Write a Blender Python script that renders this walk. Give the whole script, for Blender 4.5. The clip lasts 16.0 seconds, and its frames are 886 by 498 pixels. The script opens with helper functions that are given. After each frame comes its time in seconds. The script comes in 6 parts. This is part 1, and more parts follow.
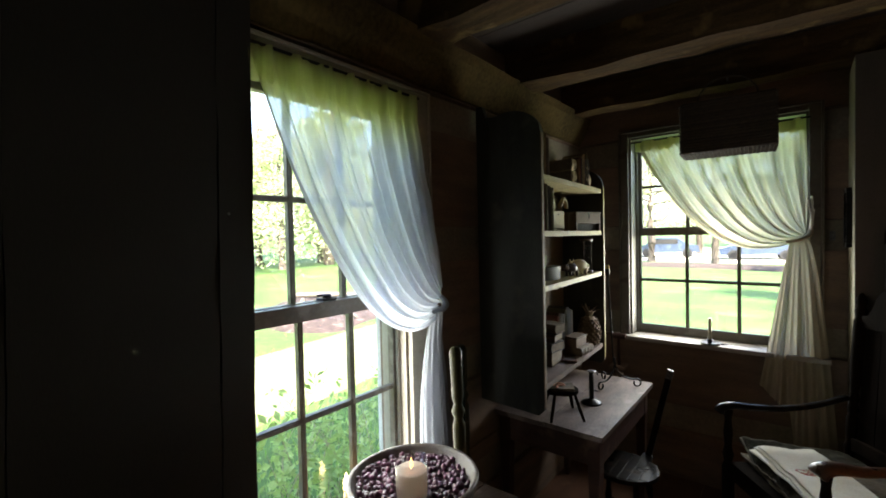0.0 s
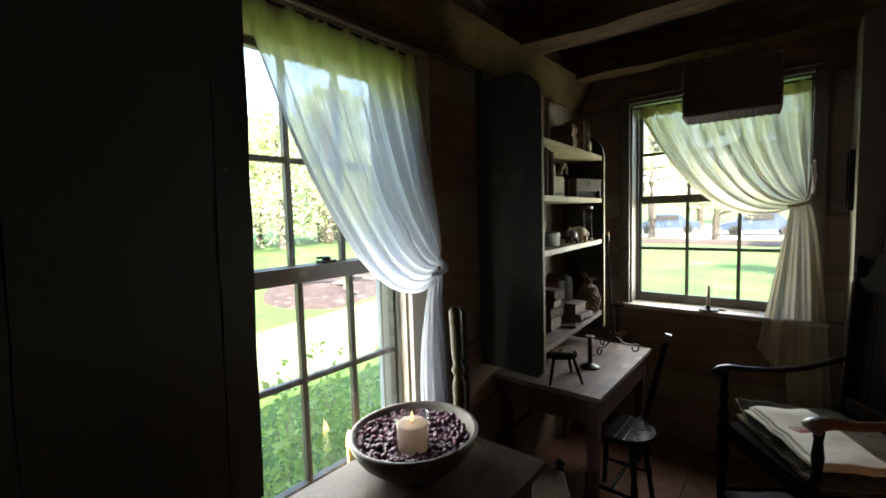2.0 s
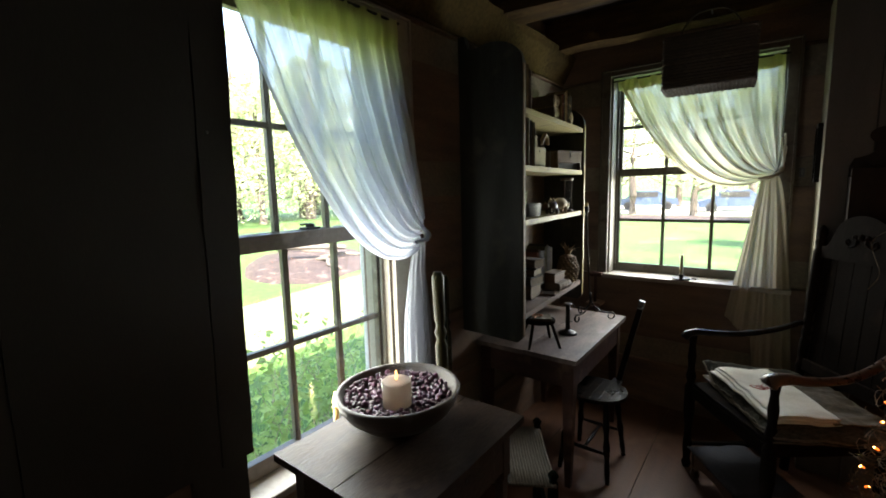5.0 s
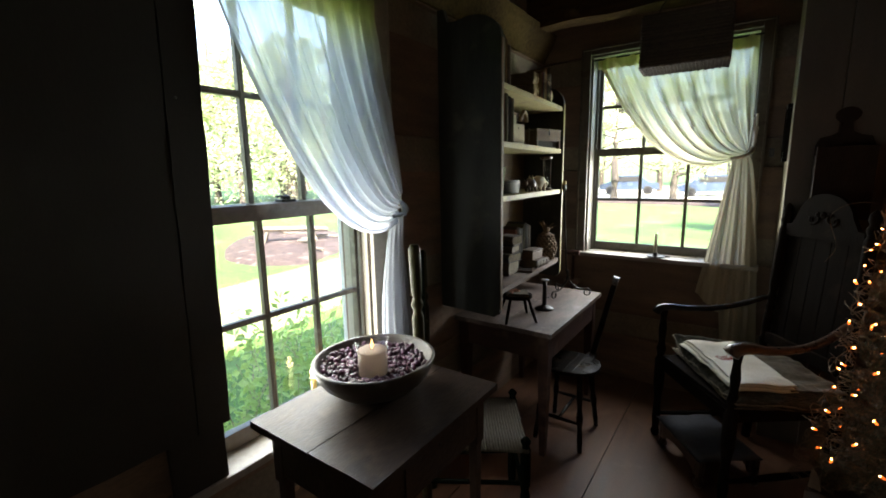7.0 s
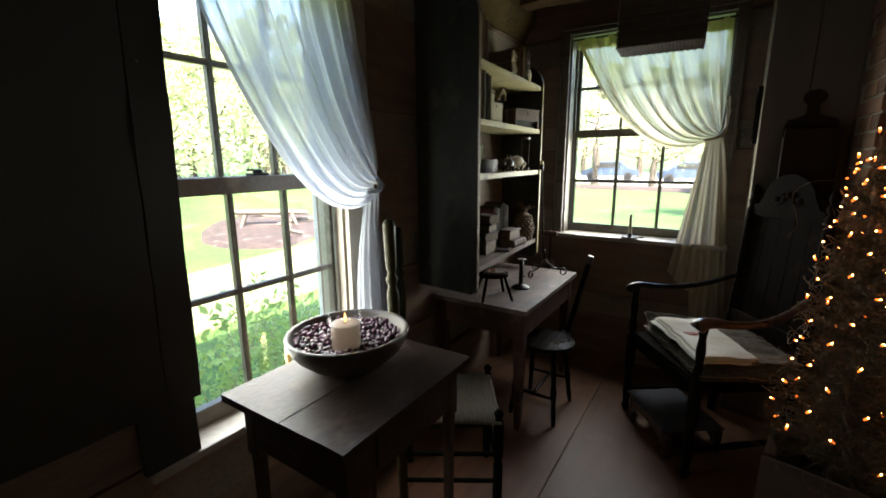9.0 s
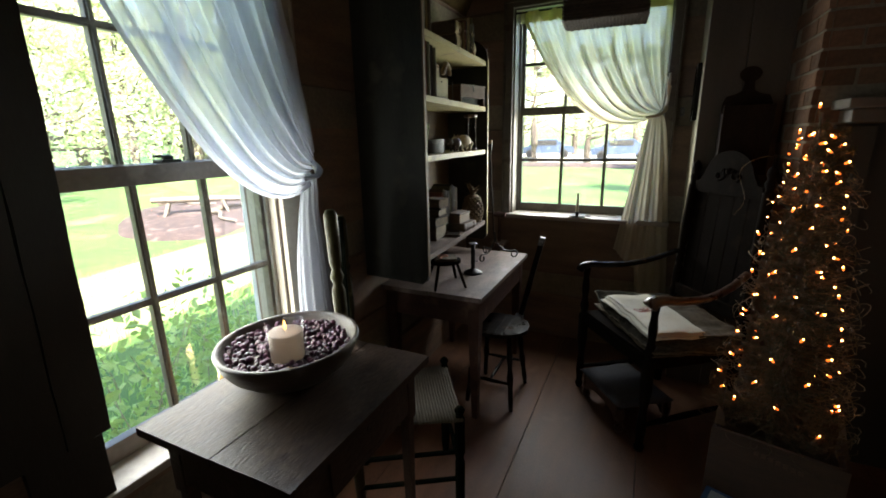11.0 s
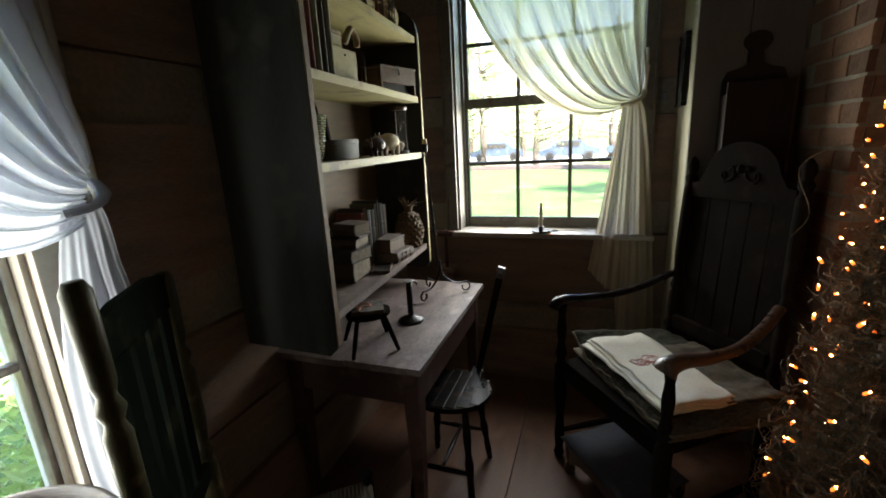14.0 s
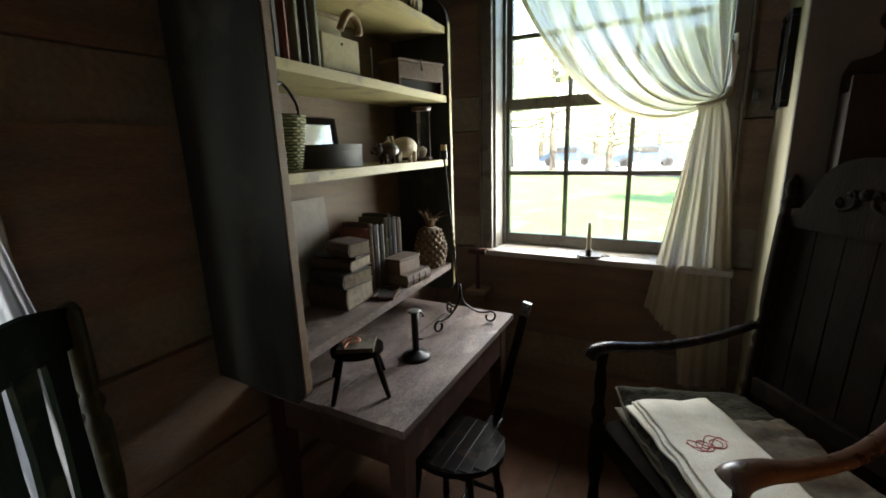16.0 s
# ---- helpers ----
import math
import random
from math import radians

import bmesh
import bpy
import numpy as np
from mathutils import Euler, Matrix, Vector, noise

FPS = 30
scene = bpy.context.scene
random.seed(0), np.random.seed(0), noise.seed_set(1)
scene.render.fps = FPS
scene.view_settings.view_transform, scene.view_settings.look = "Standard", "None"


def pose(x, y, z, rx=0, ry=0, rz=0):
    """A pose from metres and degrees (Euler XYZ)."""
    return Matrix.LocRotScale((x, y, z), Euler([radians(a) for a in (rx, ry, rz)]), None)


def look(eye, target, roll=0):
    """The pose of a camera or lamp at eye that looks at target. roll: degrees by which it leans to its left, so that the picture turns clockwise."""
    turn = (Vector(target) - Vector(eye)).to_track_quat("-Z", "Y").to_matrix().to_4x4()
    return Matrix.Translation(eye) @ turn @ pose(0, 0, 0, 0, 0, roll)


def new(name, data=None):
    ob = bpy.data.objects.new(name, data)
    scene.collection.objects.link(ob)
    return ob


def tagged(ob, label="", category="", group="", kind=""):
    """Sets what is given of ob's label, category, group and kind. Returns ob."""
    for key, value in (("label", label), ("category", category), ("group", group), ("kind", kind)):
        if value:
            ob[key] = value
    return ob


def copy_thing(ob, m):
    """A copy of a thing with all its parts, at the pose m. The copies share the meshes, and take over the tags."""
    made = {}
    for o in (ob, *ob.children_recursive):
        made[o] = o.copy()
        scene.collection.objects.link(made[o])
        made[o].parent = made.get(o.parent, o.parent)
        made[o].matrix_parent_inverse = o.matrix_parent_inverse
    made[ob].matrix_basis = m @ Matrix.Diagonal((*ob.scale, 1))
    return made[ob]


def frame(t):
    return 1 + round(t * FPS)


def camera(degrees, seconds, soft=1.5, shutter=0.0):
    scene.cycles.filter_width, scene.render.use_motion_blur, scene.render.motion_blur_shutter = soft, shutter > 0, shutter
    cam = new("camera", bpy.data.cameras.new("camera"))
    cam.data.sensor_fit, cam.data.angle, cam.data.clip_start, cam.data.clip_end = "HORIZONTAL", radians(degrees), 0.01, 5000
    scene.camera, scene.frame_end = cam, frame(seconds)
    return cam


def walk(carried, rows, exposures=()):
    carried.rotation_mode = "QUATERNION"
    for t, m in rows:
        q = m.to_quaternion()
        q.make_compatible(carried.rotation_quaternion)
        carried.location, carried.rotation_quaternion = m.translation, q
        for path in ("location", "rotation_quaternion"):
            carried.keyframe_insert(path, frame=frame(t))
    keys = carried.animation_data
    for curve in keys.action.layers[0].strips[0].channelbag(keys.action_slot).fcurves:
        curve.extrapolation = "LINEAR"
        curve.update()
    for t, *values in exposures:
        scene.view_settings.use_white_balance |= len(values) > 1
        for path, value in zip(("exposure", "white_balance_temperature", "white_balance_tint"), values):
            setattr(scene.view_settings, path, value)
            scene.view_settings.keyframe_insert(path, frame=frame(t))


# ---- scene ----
cam = camera(92.1, 16.0, soft=1.8)
PATH = [
    (0, (1.215, 0.439, 1.583), (-0.056, 1.982, 1.529), -1.3),
    (0.5, (1.214, 0.442, 1.569), (-0.056, 1.985, 1.491), -1.5),
    (1, (1.218, 0.437, 1.558), (-0.054, 1.978, 1.457), -1.6),
    (1.5, (1.212, 0.438, 1.535), (-0.059, 1.977, 1.402), -1.7),
    (2, (1.217, 0.441, 1.521), (-0.054, 1.977, 1.368), -1.7),
    (2.5, (1.221, 0.441, 1.515), (-0.04, 1.984, 1.343), -1.7),
    (3, (1.217, 0.43, 1.521), (-0.041, 1.974, 1.335), -1.7),
    (3.5, (1.215, 0.423, 1.513), (-0.033, 1.971, 1.299), -1.7),
    (4, (1.223, 0.418, 1.505), (-0.013, 1.973, 1.276), -1.6),
    (6.5, (1.263, 0.412, 1.463), (0.109, 2.012, 1.135), -1.2),
    (7, (1.273, 0.413, 1.453), (0.133, 2.021, 1.111), -1.0),
    (7.5, (1.28, 0.415, 1.443), (0.156, 2.031, 1.088), -0.8),
    (8, (1.288, 0.415, 1.434), (0.179, 2.036, 1.057), -0.6),
    (8.5, (1.302, 0.417, 1.418), (0.218, 2.051, 1.025), -0.4),
    (11, (1.214, 0.525, 1.423), (0.383, 2.273, 0.92), -1.1),
    (11.5, (1.135, 0.583, 1.416), (0.48, 2.403, 0.909), -1.6),
    (12, (1.087, 0.635, 1.404), (0.485, 2.472, 0.893), -2.3),
    (12.5, (1.059, 0.721, 1.398), (0.453, 2.557, 0.888), -2.5),
    (13, (1.062, 0.83, 1.396), (0.432, 2.663, 0.903), -2.8),
    (13.5, (1.084, 0.951, 1.383), (0.443, 2.781, 0.889), -3.4),
    (14, (1.062, 1.168, 1.388), (0.417, 2.998, 0.906), -2.9),
    (14.5, (1.054, 1.326, 1.402), (0.379, 3.152, 0.946), -2.3),
    (15, (1.086, 1.42, 1.401), (0.327, 3.213, 0.945), -2.2),
    (15.5, (1.106, 1.472, 1.399), (0.265, 3.23, 0.946), -1.4),
    (16, (1.122, 1.502, 1.397), (0.202, 3.217, 0.935), -1.8),
]
walk(cam, [(t, look(eye, target, roll)) for t, eye, target, roll in PATH], [(0, 3.62, 6950, 13), (8, 3.67, 6950, 13), (11, 3.62, 6950, 13), (13, 3.52, 6950, 13), (14.3, 3.9, 6950, 13), (16, 4.1, 6950, 13)])

# ---------------------------------------------------------------- light
LAMP1, LAMP2 = 1.35, 1.5
SUN_EL, SUN_AZ = radians(45), radians(130)      # azimuth clockwise from +y
world = bpy.data.worlds.new("world")
scene.world = world
world.use_nodes = True
wn = world.node_tree
sky = wn.nodes.new("ShaderNodeTexSky")
sky.sky_type, sky.sun_disc = "NISHITA", False
sky.sun_elevation, sky.sun_rotation = SUN_EL, SUN_AZ
wn.links.new(sky.outputs[0], wn.nodes["Background"].inputs[0])
wn.nodes["Background"].inputs[1].default_value = 0.13
sun_data = bpy.data.lights.new("sun", "SUN")
sun_data.energy, sun_data.angle, sun_data.color = 3.2, radians(0.5), (1, 0.95, 0.86)
sun = new("sun", sun_data)
sd = Vector((math.sin(SUN_AZ) * math.cos(SUN_EL), math.cos(SUN_AZ) * math.cos(SUN_EL), math.sin(SUN_EL)))
sun.matrix_world = look(sd * 30, (0, 0, 0))



def sky_lamp(name, m, w, h, power):
    """The sky's light in the clear part of a window's opening."""
    d = bpy.data.lights.new(name, "AREA")
    d.shape, d.size, d.size_y, d.energy, d.color = "RECTANGLE", w, h, power, (0.94, 1.0, 0.95)
    new(name, d).matrix_world = m


sky_lamp("sky_lamp_west", look((-0.034, 1.33, 0.96), (1, 1.33, 0.96)), 0.60, 0.66, LAMP1)
sky_lamp("sky_lamp_north", look((0.68, 3.59, 1.25), (0.68, 0, 1.25)), 0.56, 0.58, LAMP2)

# ---------------------------------------------------------------- materials


def mat(name, base, second=None, scale=6.0, stretch=(1, 1, 1), rough=0.6, metal=0.0, bump=0.2, fine=60.0, spec=0.5, vary=0.0, wear=None, thru=0.0):
    """Principled paint with two scales of noise, bump, random per piece, and worn patches."""
    m = bpy.data.materials.new(name)
    m.use_nodes = True
    n, l = m.node_tree.nodes, m.node_tree.links
    b = n["Principled BSDF"]
    tc = n.new("ShaderNodeTexCoord")
    mp = n.new("ShaderNodeMapping")
    mp.inputs["Scale"].default_value = stretch
    l.new(tc.outputs["Object"], mp.inputs[0])
    big, small = n.new("ShaderNodeTexNoise"), n.new("ShaderNodeTexNoise")
    big.inputs["Scale"].default_value, big.inputs["Detail"].default_value = scale, 5
    small.inputs["Scale"].default_value, small.inputs["Detail"].default_value = fine, 4
    l.new(mp.outputs[0], big.inputs[0])
    l.new(mp.outputs[0], small.inputs[0])
    if second is None:
        second = tuple(c * 0.6 for c in base)
    mix = n.new("ShaderNodeMix")
    mix.data_type = "RGBA"
    ramp = n.new("ShaderNodeMapRange")
    ramp.inputs[1].default_value, ramp.inputs[2].default_value = 0.35, 0.65
    add = n.new("ShaderNodeMath")
    add.operation = "MULTIPLY_ADD"
    add.inputs[1].default_value = 0.45
    l.new(small.outputs[0], add.inputs[0])
    sc = n.new("ShaderNodeMath")
    sc.operation = "MULTIPLY"
    sc.inputs[1].default_value = 0.55
    l.new(big.outputs[0], sc.inputs[0])
    l.new(sc.outputs[0], add.inputs[2])
    l.new(add.outputs[0], ramp.inputs[0])
    l.new(ramp.outputs[0], mix.inputs[0])
    mix.inputs[6].default_value, mix.inputs[7].default_value = (*second, 1), (*base, 1)
    colour = mix.outputs[2]
    if wear:
        wn2 = n.new("ShaderNodeTexNoise")
        wn2.inputs["Scale"].default_value, wn2.inputs["Detail"].default_value = scale * 1.7, 8
        l.new(tc.outputs["Object"], wn2.inputs[0])
        wr = n.new("ShaderNodeMapRange")
        wr.inputs[1].default_value, wr.inputs[2].default_value = 0.58, 0.68
        l.new(wn2.outputs[0], wr.inputs[0])
        wm = n.new("ShaderNodeMix")
        wm.data_type = "RGBA"
        wm.inputs[7].default_value = (*wear, 1)
        l.new(wr.outputs[0], wm.inputs[0])
        l.new(colour, wm.inputs[6])
        colour = wm.outputs[2]
    if vary:
        oi = n.new("ShaderNodeObjectInfo")
        hs = n.new("ShaderNodeHueSaturation")
        vr = n.new("ShaderNodeMapRange")
        vr.inputs[3].default_value, vr.inputs[4].default_value = 1 - vary, 1 + vary
        l.new(oi.outputs["Random"], vr.inputs[0])
        l.new(vr.outputs[0], hs.inputs["Value"])
        l.new(colour, hs.inputs["Color"])
        colour = hs.outputs[0]
    l.new(colour, b.inputs["Base Color"])
    rr = n.new("ShaderNodeMapRange")
    rr.inputs[3].default_value, rr.inputs[4].default_value = max(0.02, rough - 0.12), min(1, rough + 0.12)
    l.new(big.outputs[0], rr.inputs[0])
    l.new(rr.outputs[0], b.inputs["Roughness"])
    b.inputs["Metallic"].default_value = metal
    b.inputs["Specular IOR Level"].default_value = spec
    if bump:
        bp = n.new("ShaderNodeBump")
        bp.inputs["Strength"].default_value, bp.inputs["Distance"].default_value = bump, 0.01
        l.new(add.outputs[0], bp.inputs["Height"])
        l.new(bp.outputs[0], b.inputs["Normal"])
    if thru:
        tr = n.new("ShaderNodeBsdfTranslucent")
        l.new(colour, tr.inputs[0])
        ms = n.new("ShaderNodeMixShader")
        ms.inputs[0].default_value = thru
        l.new(b.outputs[0], ms.inputs[1])
        l.new(tr.outputs[0], ms.inputs[2])
        l.new(ms.outputs[0], n["Material Output"].inputs[0])
    return m


def glow(name, colour, power):
    m = bpy.data.materials.new(name)
    m.use_nodes = True
    b = m.node_tree.nodes["Principled BSDF"]
    b.inputs["Base Color"].default_value = (*colour, 1)
    b.inputs["Emission Color"].default_value = (*colour, 1)
    b.inputs["Emission Strength"].default_value = power
    return m


def glass_mat(name, tint=(1, 1, 1), sheen=0.7):
    """Thin pane: clear with a mirror sheen by Fresnel."""
    m = bpy.data.materials.new(name)
    m.use_nodes = True
    n, l = m.node_tree.nodes, m.node_tree.links
    t, g, lw, f, x = n.new("ShaderNodeBsdfTransparent"), n.new("ShaderNodeBsdfGlossy"), n.new("ShaderNodeLayerWeight"), n.new("ShaderNodeMath"), n.new("ShaderNodeMixShader")
    pw = n.new("ShaderNodeMath")
    pw.operation, f.operation = "POWER", "MULTIPLY_ADD"
    pw.inputs[1].default_value = 4
    lw.inputs[0].default_value = 0.5
    l.new(lw.outputs["Facing"], pw.inputs[0])
    l.new(pw.outputs[0], f.inputs[0])
    f.inputs[1].default_value, f.inputs[2].default_value = sheen, 0.035
    t.inputs[0].default_value = (*tint, 1)
    g.inputs["Roughness"].default_value = 0.01
    l.new(f.outputs[0], x.inputs[0])
    l.new(t.outputs[0], x.inputs[1])
    l.new(g.outputs[0], x.inputs[2])
    l.new(x.outputs[0], n["Material Output"].inputs[0])
    return m


def sheer(name, colour, open_weave, light_tint, z_light, lit=0.6):
    """Thin woven cotton: part see-through, part lit from behind, with uneven thread. The yellow-green head is light
    through the cloth, put into its colour.
    """
    m = bpy.data.materials.new(name)
    m.use_nodes = True
    n, l = m.node_tree.nodes, m.node_tree.links
    tc = n.new("ShaderNodeTexCoord")
    mp = n.new("ShaderNodeMapping")
    mp.inputs["Scale"].default_value = (40, 40, 5)
    l.new(tc.outputs["Object"], mp.inputs[0])
    no = n.new("ShaderNodeTexNoise")
    no.inputs["Scale"].default_value, no.inputs["Detail"].default_value = 2.5, 7
    l.new(mp.outputs[0], no.inputs[0])
    mr = n.new("ShaderNodeMapRange")
    mr.inputs[1].default_value, mr.inputs[2].default_value = 0.3, 0.7
    mr.inputs[3].default_value, mr.inputs[4].default_value = open_weave * 0.7, open_weave * 1.3
    l.new(no.outputs[0], mr.inputs[0])
    d, t, x, y, a = n.new("ShaderNodeBsdfDiffuse"), n.new("ShaderNodeBsdfTranslucent"), n.new("ShaderNodeBsdfTransparent"), n.new("ShaderNodeMixShader"), n.new("ShaderNodeMixShader")
    sp = n.new("ShaderNodeSeparateXYZ")
    l.new(tc.outputs["Object"], sp.inputs[0])
    ag = n.new("ShaderNodeMapRange")
    ag.interpolation_type = "SMOOTHSTEP"
    ag.inputs[1].default_value, ag.inputs[2].default_value = z_light[0], z_light[1]
    l.new(sp.outputs[2], ag.inputs[0])
    cm = n.new("ShaderNodeMix")
    cm.data_type = "RGBA"
    cm.inputs[6].default_value, cm.inputs[7].default_value = (*colour, 1), (*light_tint, 1)
    l.new(ag.outputs[0], cm.inputs[0])
    l.new(cm.outputs[2], d.inputs[0])
    l.new(cm.outputs[2], t.inputs[0])
    y.inputs[0].default_value = lit
    l.new(d.outputs[0], y.inputs[1])
    l.new(t.outputs[0], y.inputs[2])
    l.new(mr.outputs[0], a.inputs[0])
    l.new(y.outputs[0], a.inputs[1])
    l.new(x.outputs[0], a.inputs[2])
    l.new(a.outputs[0], n["Material Output"].inputs[0])
    return m


LOG = mat("hewn_log", (0.2664, 0.1776, 0.1257), (0.1257, 0.0875, 0.0683), 3, (1, 1, 6), 0.75, bump=0.6, vary=0.2)
# Pale coat for two unseen walls, added to bounce light into the room.
BOUNCE = mat("bounce_white", (0.775, 0.725, 0.625), (0.625, 0.575, 0.4875), 3, (1, 1, 5), 0.85, bump=0.5, vary=0.08)
CHINK = mat("chinking", (0.27, 0.23, 0.175), (0.16, 0.135, 0.105), 5, rough=0.9, bump=0.5)
PLASTER = mat("plaster", (0.13, 0.09, 0.035), (0.045, 0.031, 0.016), 3, rough=0.95, bump=0.5, spec=0.1)
BEAM = mat("beam", (0.125, 0.075, 0.034), (0.04, 0.025, 0.014), 4, (1.2, 8, 8), 0.85, bump=1.0, spec=0.12, vary=0.2, wear=(0.2, 0.135, 0.06))
CEIL = mat("ceiling_board", (0.06, 0.04, 0.032), (0.03, 0.022, 0.018), 3, (1, 5, 1), 0.85, bump=0.3)
PAINT = mat("sash_paint", (0.21, 0.175, 0.14), (0.14, 0.115, 0.09), 6, rough=0.4, bump=0.1, wear=(0.28, 0.25, 0.2))
# Grey-tan paint, made paler for the outside light on the jamb.
CASING = mat("window_paint", (0.36, 0.325, 0.27), (0.28, 0.25, 0.205), 5, rough=0.4, bump=0.06, wear=(0.28, 0.245, 0.2))
PAINT2 = mat("window_paint_grey", (0.15, 0.135, 0.11), (0.10, 0.09, 0.075), 8, rough=0.5, bump=0.15, wear=(0.08, 0.065, 0.05))
SILL = mat("sill_paint", (0.36, 0.34, 0.31), (0.24, 0.22, 0.2), 6, rough=0.5, bump=0.15)
OUTSILL = mat("outer_trim", (0.7, 0.7, 0.68), (0.55, 0.55, 0.53), 6, rough=0.6, bump=0.1)
DARK = mat("dark_board", (0.0224, 0.0208, 0.0176), (0.0136, 0.012, 0.0104), 3, (5, 5, 1), 0.65, bump=0.08)
HUTCH = mat("hutch_paint", (0.048, 0.0504, 0.0456), (0.0288, 0.03, 0.0276), 4, (6, 6, 1), 0.6, bump=0.2, spec=0.12, wear=(0.07, 0.066, 0.056))
# Yellowed in colour for the lawn's light on the three upper shelves.
SHELF = mat("lawn_lit_shelf_wood", (0.3608, 0.3034, 0.1394), (0.2296, 0.1886, 0.082), 5, (8, 1, 8), 0.6, bump=0.25, wear=(0.16, 0.12, 0.07))
BACKW = mat("backboard_wood", (0.152, 0.092, 0.0464), (0.068, 0.0416, 0.0232), 4, (6, 1, 8), 0.65, bump=0.3)
DESK = mat("desk_wood", (0.21, 0.161, 0.1428), (0.056, 0.042, 0.0392), 5, (3, 1, 2), 0.5, bump=0.4, fine=70, spec=0.4, wear=(0.23, 0.185, 0.165))
# Red-brown wood, darkened in colour for the shade on the desk's front.
DESKR = mat("desk_red", (0.075, 0.036, 0.028), (0.032, 0.017, 0.014), 5, (1, 4, 4), 0.55, bump=0.3, spec=0.25, wear=(0.1, 0.06, 0.045))
TABLE = mat("table_wood", (0.056, 0.036, 0.026), (0.02, 0.013, 0.010), 4, (4, 1, 2), 0.42, bump=0.35, fine=40, spec=0.16, wear=(0.08, 0.056, 0.043))
FLOOR = mat("floor_plank", (0.155, 0.074, 0.044), (0.07, 0.033, 0.021), 2.5, (6, 1, 1), 0.46, bump=0.35, spec=0.3, vary=0.18, wear=(0.15, 0.08, 0.05))
CHAIRW = mat("black_chair", (0.010, 0.009, 0.009), (0.006, 0.005, 0.005), 8, rough=0.28, spec=0.08, bump=0.1, wear=(0.03, 0.02, 0.015))
WALNUT = mat("dark_walnut", (0.06, 0.03, 0.018), (0.028, 0.016, 0.011), 6, (6, 6, 2), 0.3, bump=0.15)
OLDBLK = mat("old_black_oak", (0.0105, 0.008, 0.0065), (0.005, 0.004, 0.0035), 8, (4, 4, 1), rough=0.8, bump=0.3, spec=0.02, wear=(0.015, 0.0105, 0.008))
BOXW = mat("wall_box_wood", (0.0221, 0.0143, 0.0111), (0.0117, 0.0078, 0.0065), 6, (4, 4, 1), 0.7, bump=0.25, spec=0.1)
BANN = mat("green_black_chair", (0.007, 0.0095, 0.007), (0.004, 0.0055, 0.0045), 6, (5, 5, 1), 0.7, spec=0.0, bump=0.25, wear=(0.018, 0.018, 0.011))
# Worn posts; the paler olive also carries the window light on them.
POSTW = mat("worn_lit_post", (0.044, 0.0396, 0.0154), (0.0165, 0.0154, 0.0072), 9, (3, 3, 1), 0.42, spec=0.15, bump=0.2, wear=(0.09, 0.07, 0.035))
RUSH = mat("rush", (0.13, 0.105, 0.07), (0.06, 0.048, 0.033), 20, (1, 9, 1), 0.8, bump=0.6)
IRON = mat("black_iron", (0.03, 0.03, 0.032), (0.02, 0.018, 0.018), 12, rough=0.42, metal=0.7, bump=0.3)
TINW = mat("dull_tin", (0.22, 0.22, 0.23), (0.1, 0.1, 0.1), 14, rough=0.4, metal=0.8, bump=0.2)
BRICK = mat("brick", (0.16, 0.088, 0.055), (0.085, 0.05, 0.034), 9, rough=0.9, bump=0.7, spec=0.2, vary=0.35)
MORTAR = mat("mortar", (0.17, 0.15, 0.115), (0.1, 0.088, 0.068), 14, rough=0.95, bump=0.6)
PARTW = mat("partition_board", (0.08, 0.068, 0.056), (0.0496, 0.0416, 0.0344), 3, (5, 5, 1), 0.65, bump=0.3)
PALEW = mat("pale_trim", (0.33, 0.3, 0.205), (0.22, 0.2, 0.135), 4, (5, 5, 1), 0.6, bump=0.3)
LINEN = mat("linen", (0.64, 0.63, 0.57), (0.5, 0.475, 0.39), 6, rough=0.9, bump=0.4, fine=160)
THREAD = mat("red_thread", (0.42, 0.07, 0.07), (0.3, 0.05, 0.05), 40, rough=0.8, bump=0.2)
CUSH = mat("cushion", (0.06, 0.058, 0.045), (0.02, 0.02, 0.017), 26, (3, 1, 1), 0.95, bump=1.0, spec=0.05)
CUSH2 = mat("worn_cushion", (0.11, 0.09, 0.06), (0.045, 0.034, 0.024), 12, rough=0.95, bump=0.7)
WAX = mat("wax", (0.6364, 0.5624, 0.4884), (0.592, 0.5106, 0.4218), 5, rough=0.4, bump=0.05, thru=0.4)
WAXY = mat("yellow_wax", (0.7, 0.58, 0.28), (0.6, 0.48, 0.22), 8, rough=0.5, bump=0.05, thru=0.2)
BOWL = mat("bowl_wood", (0.0612, 0.041, 0.0302), (0.0288, 0.0202, 0.0166), 7, (1, 1, 6), 0.5, bump=0.35, wear=(0.07, 0.065, 0.065))
HIP = mat("rose_hip", (0.125, 0.034, 0.068), (0.04, 0.014, 0.034), 50, rough=0.33, bump=0.15, fine=200, vary=0.5)
BOOKS = [mat("book_cloth_" + s, c, None, 16, rough=0.75, bump=0.4, wear=tuple(q * 1.5 for q in c)) for s, c in
         (("brown", (0.075, 0.045, 0.028)), ("tan", (0.25, 0.18, 0.09)), ("olive", (0.1, 0.1, 0.055)), ("black", (0.035, 0.032, 0.03)), ("red", (0.17, 0.055, 0.04)), ("cream", (0.45, 0.37, 0.22)))]
PAGES = mat("pages", (0.22, 0.18, 0.125), (0.11, 0.085, 0.06), 8, (1, 1, 30), 0.9, bump=0.5)
CREAMBOX = mat("cream_box", (0.375, 0.33, 0.195), (0.285, 0.2475, 0.1425), 9, rough=0.7, bump=0.2, wear=(0.28, 0.22, 0.12))
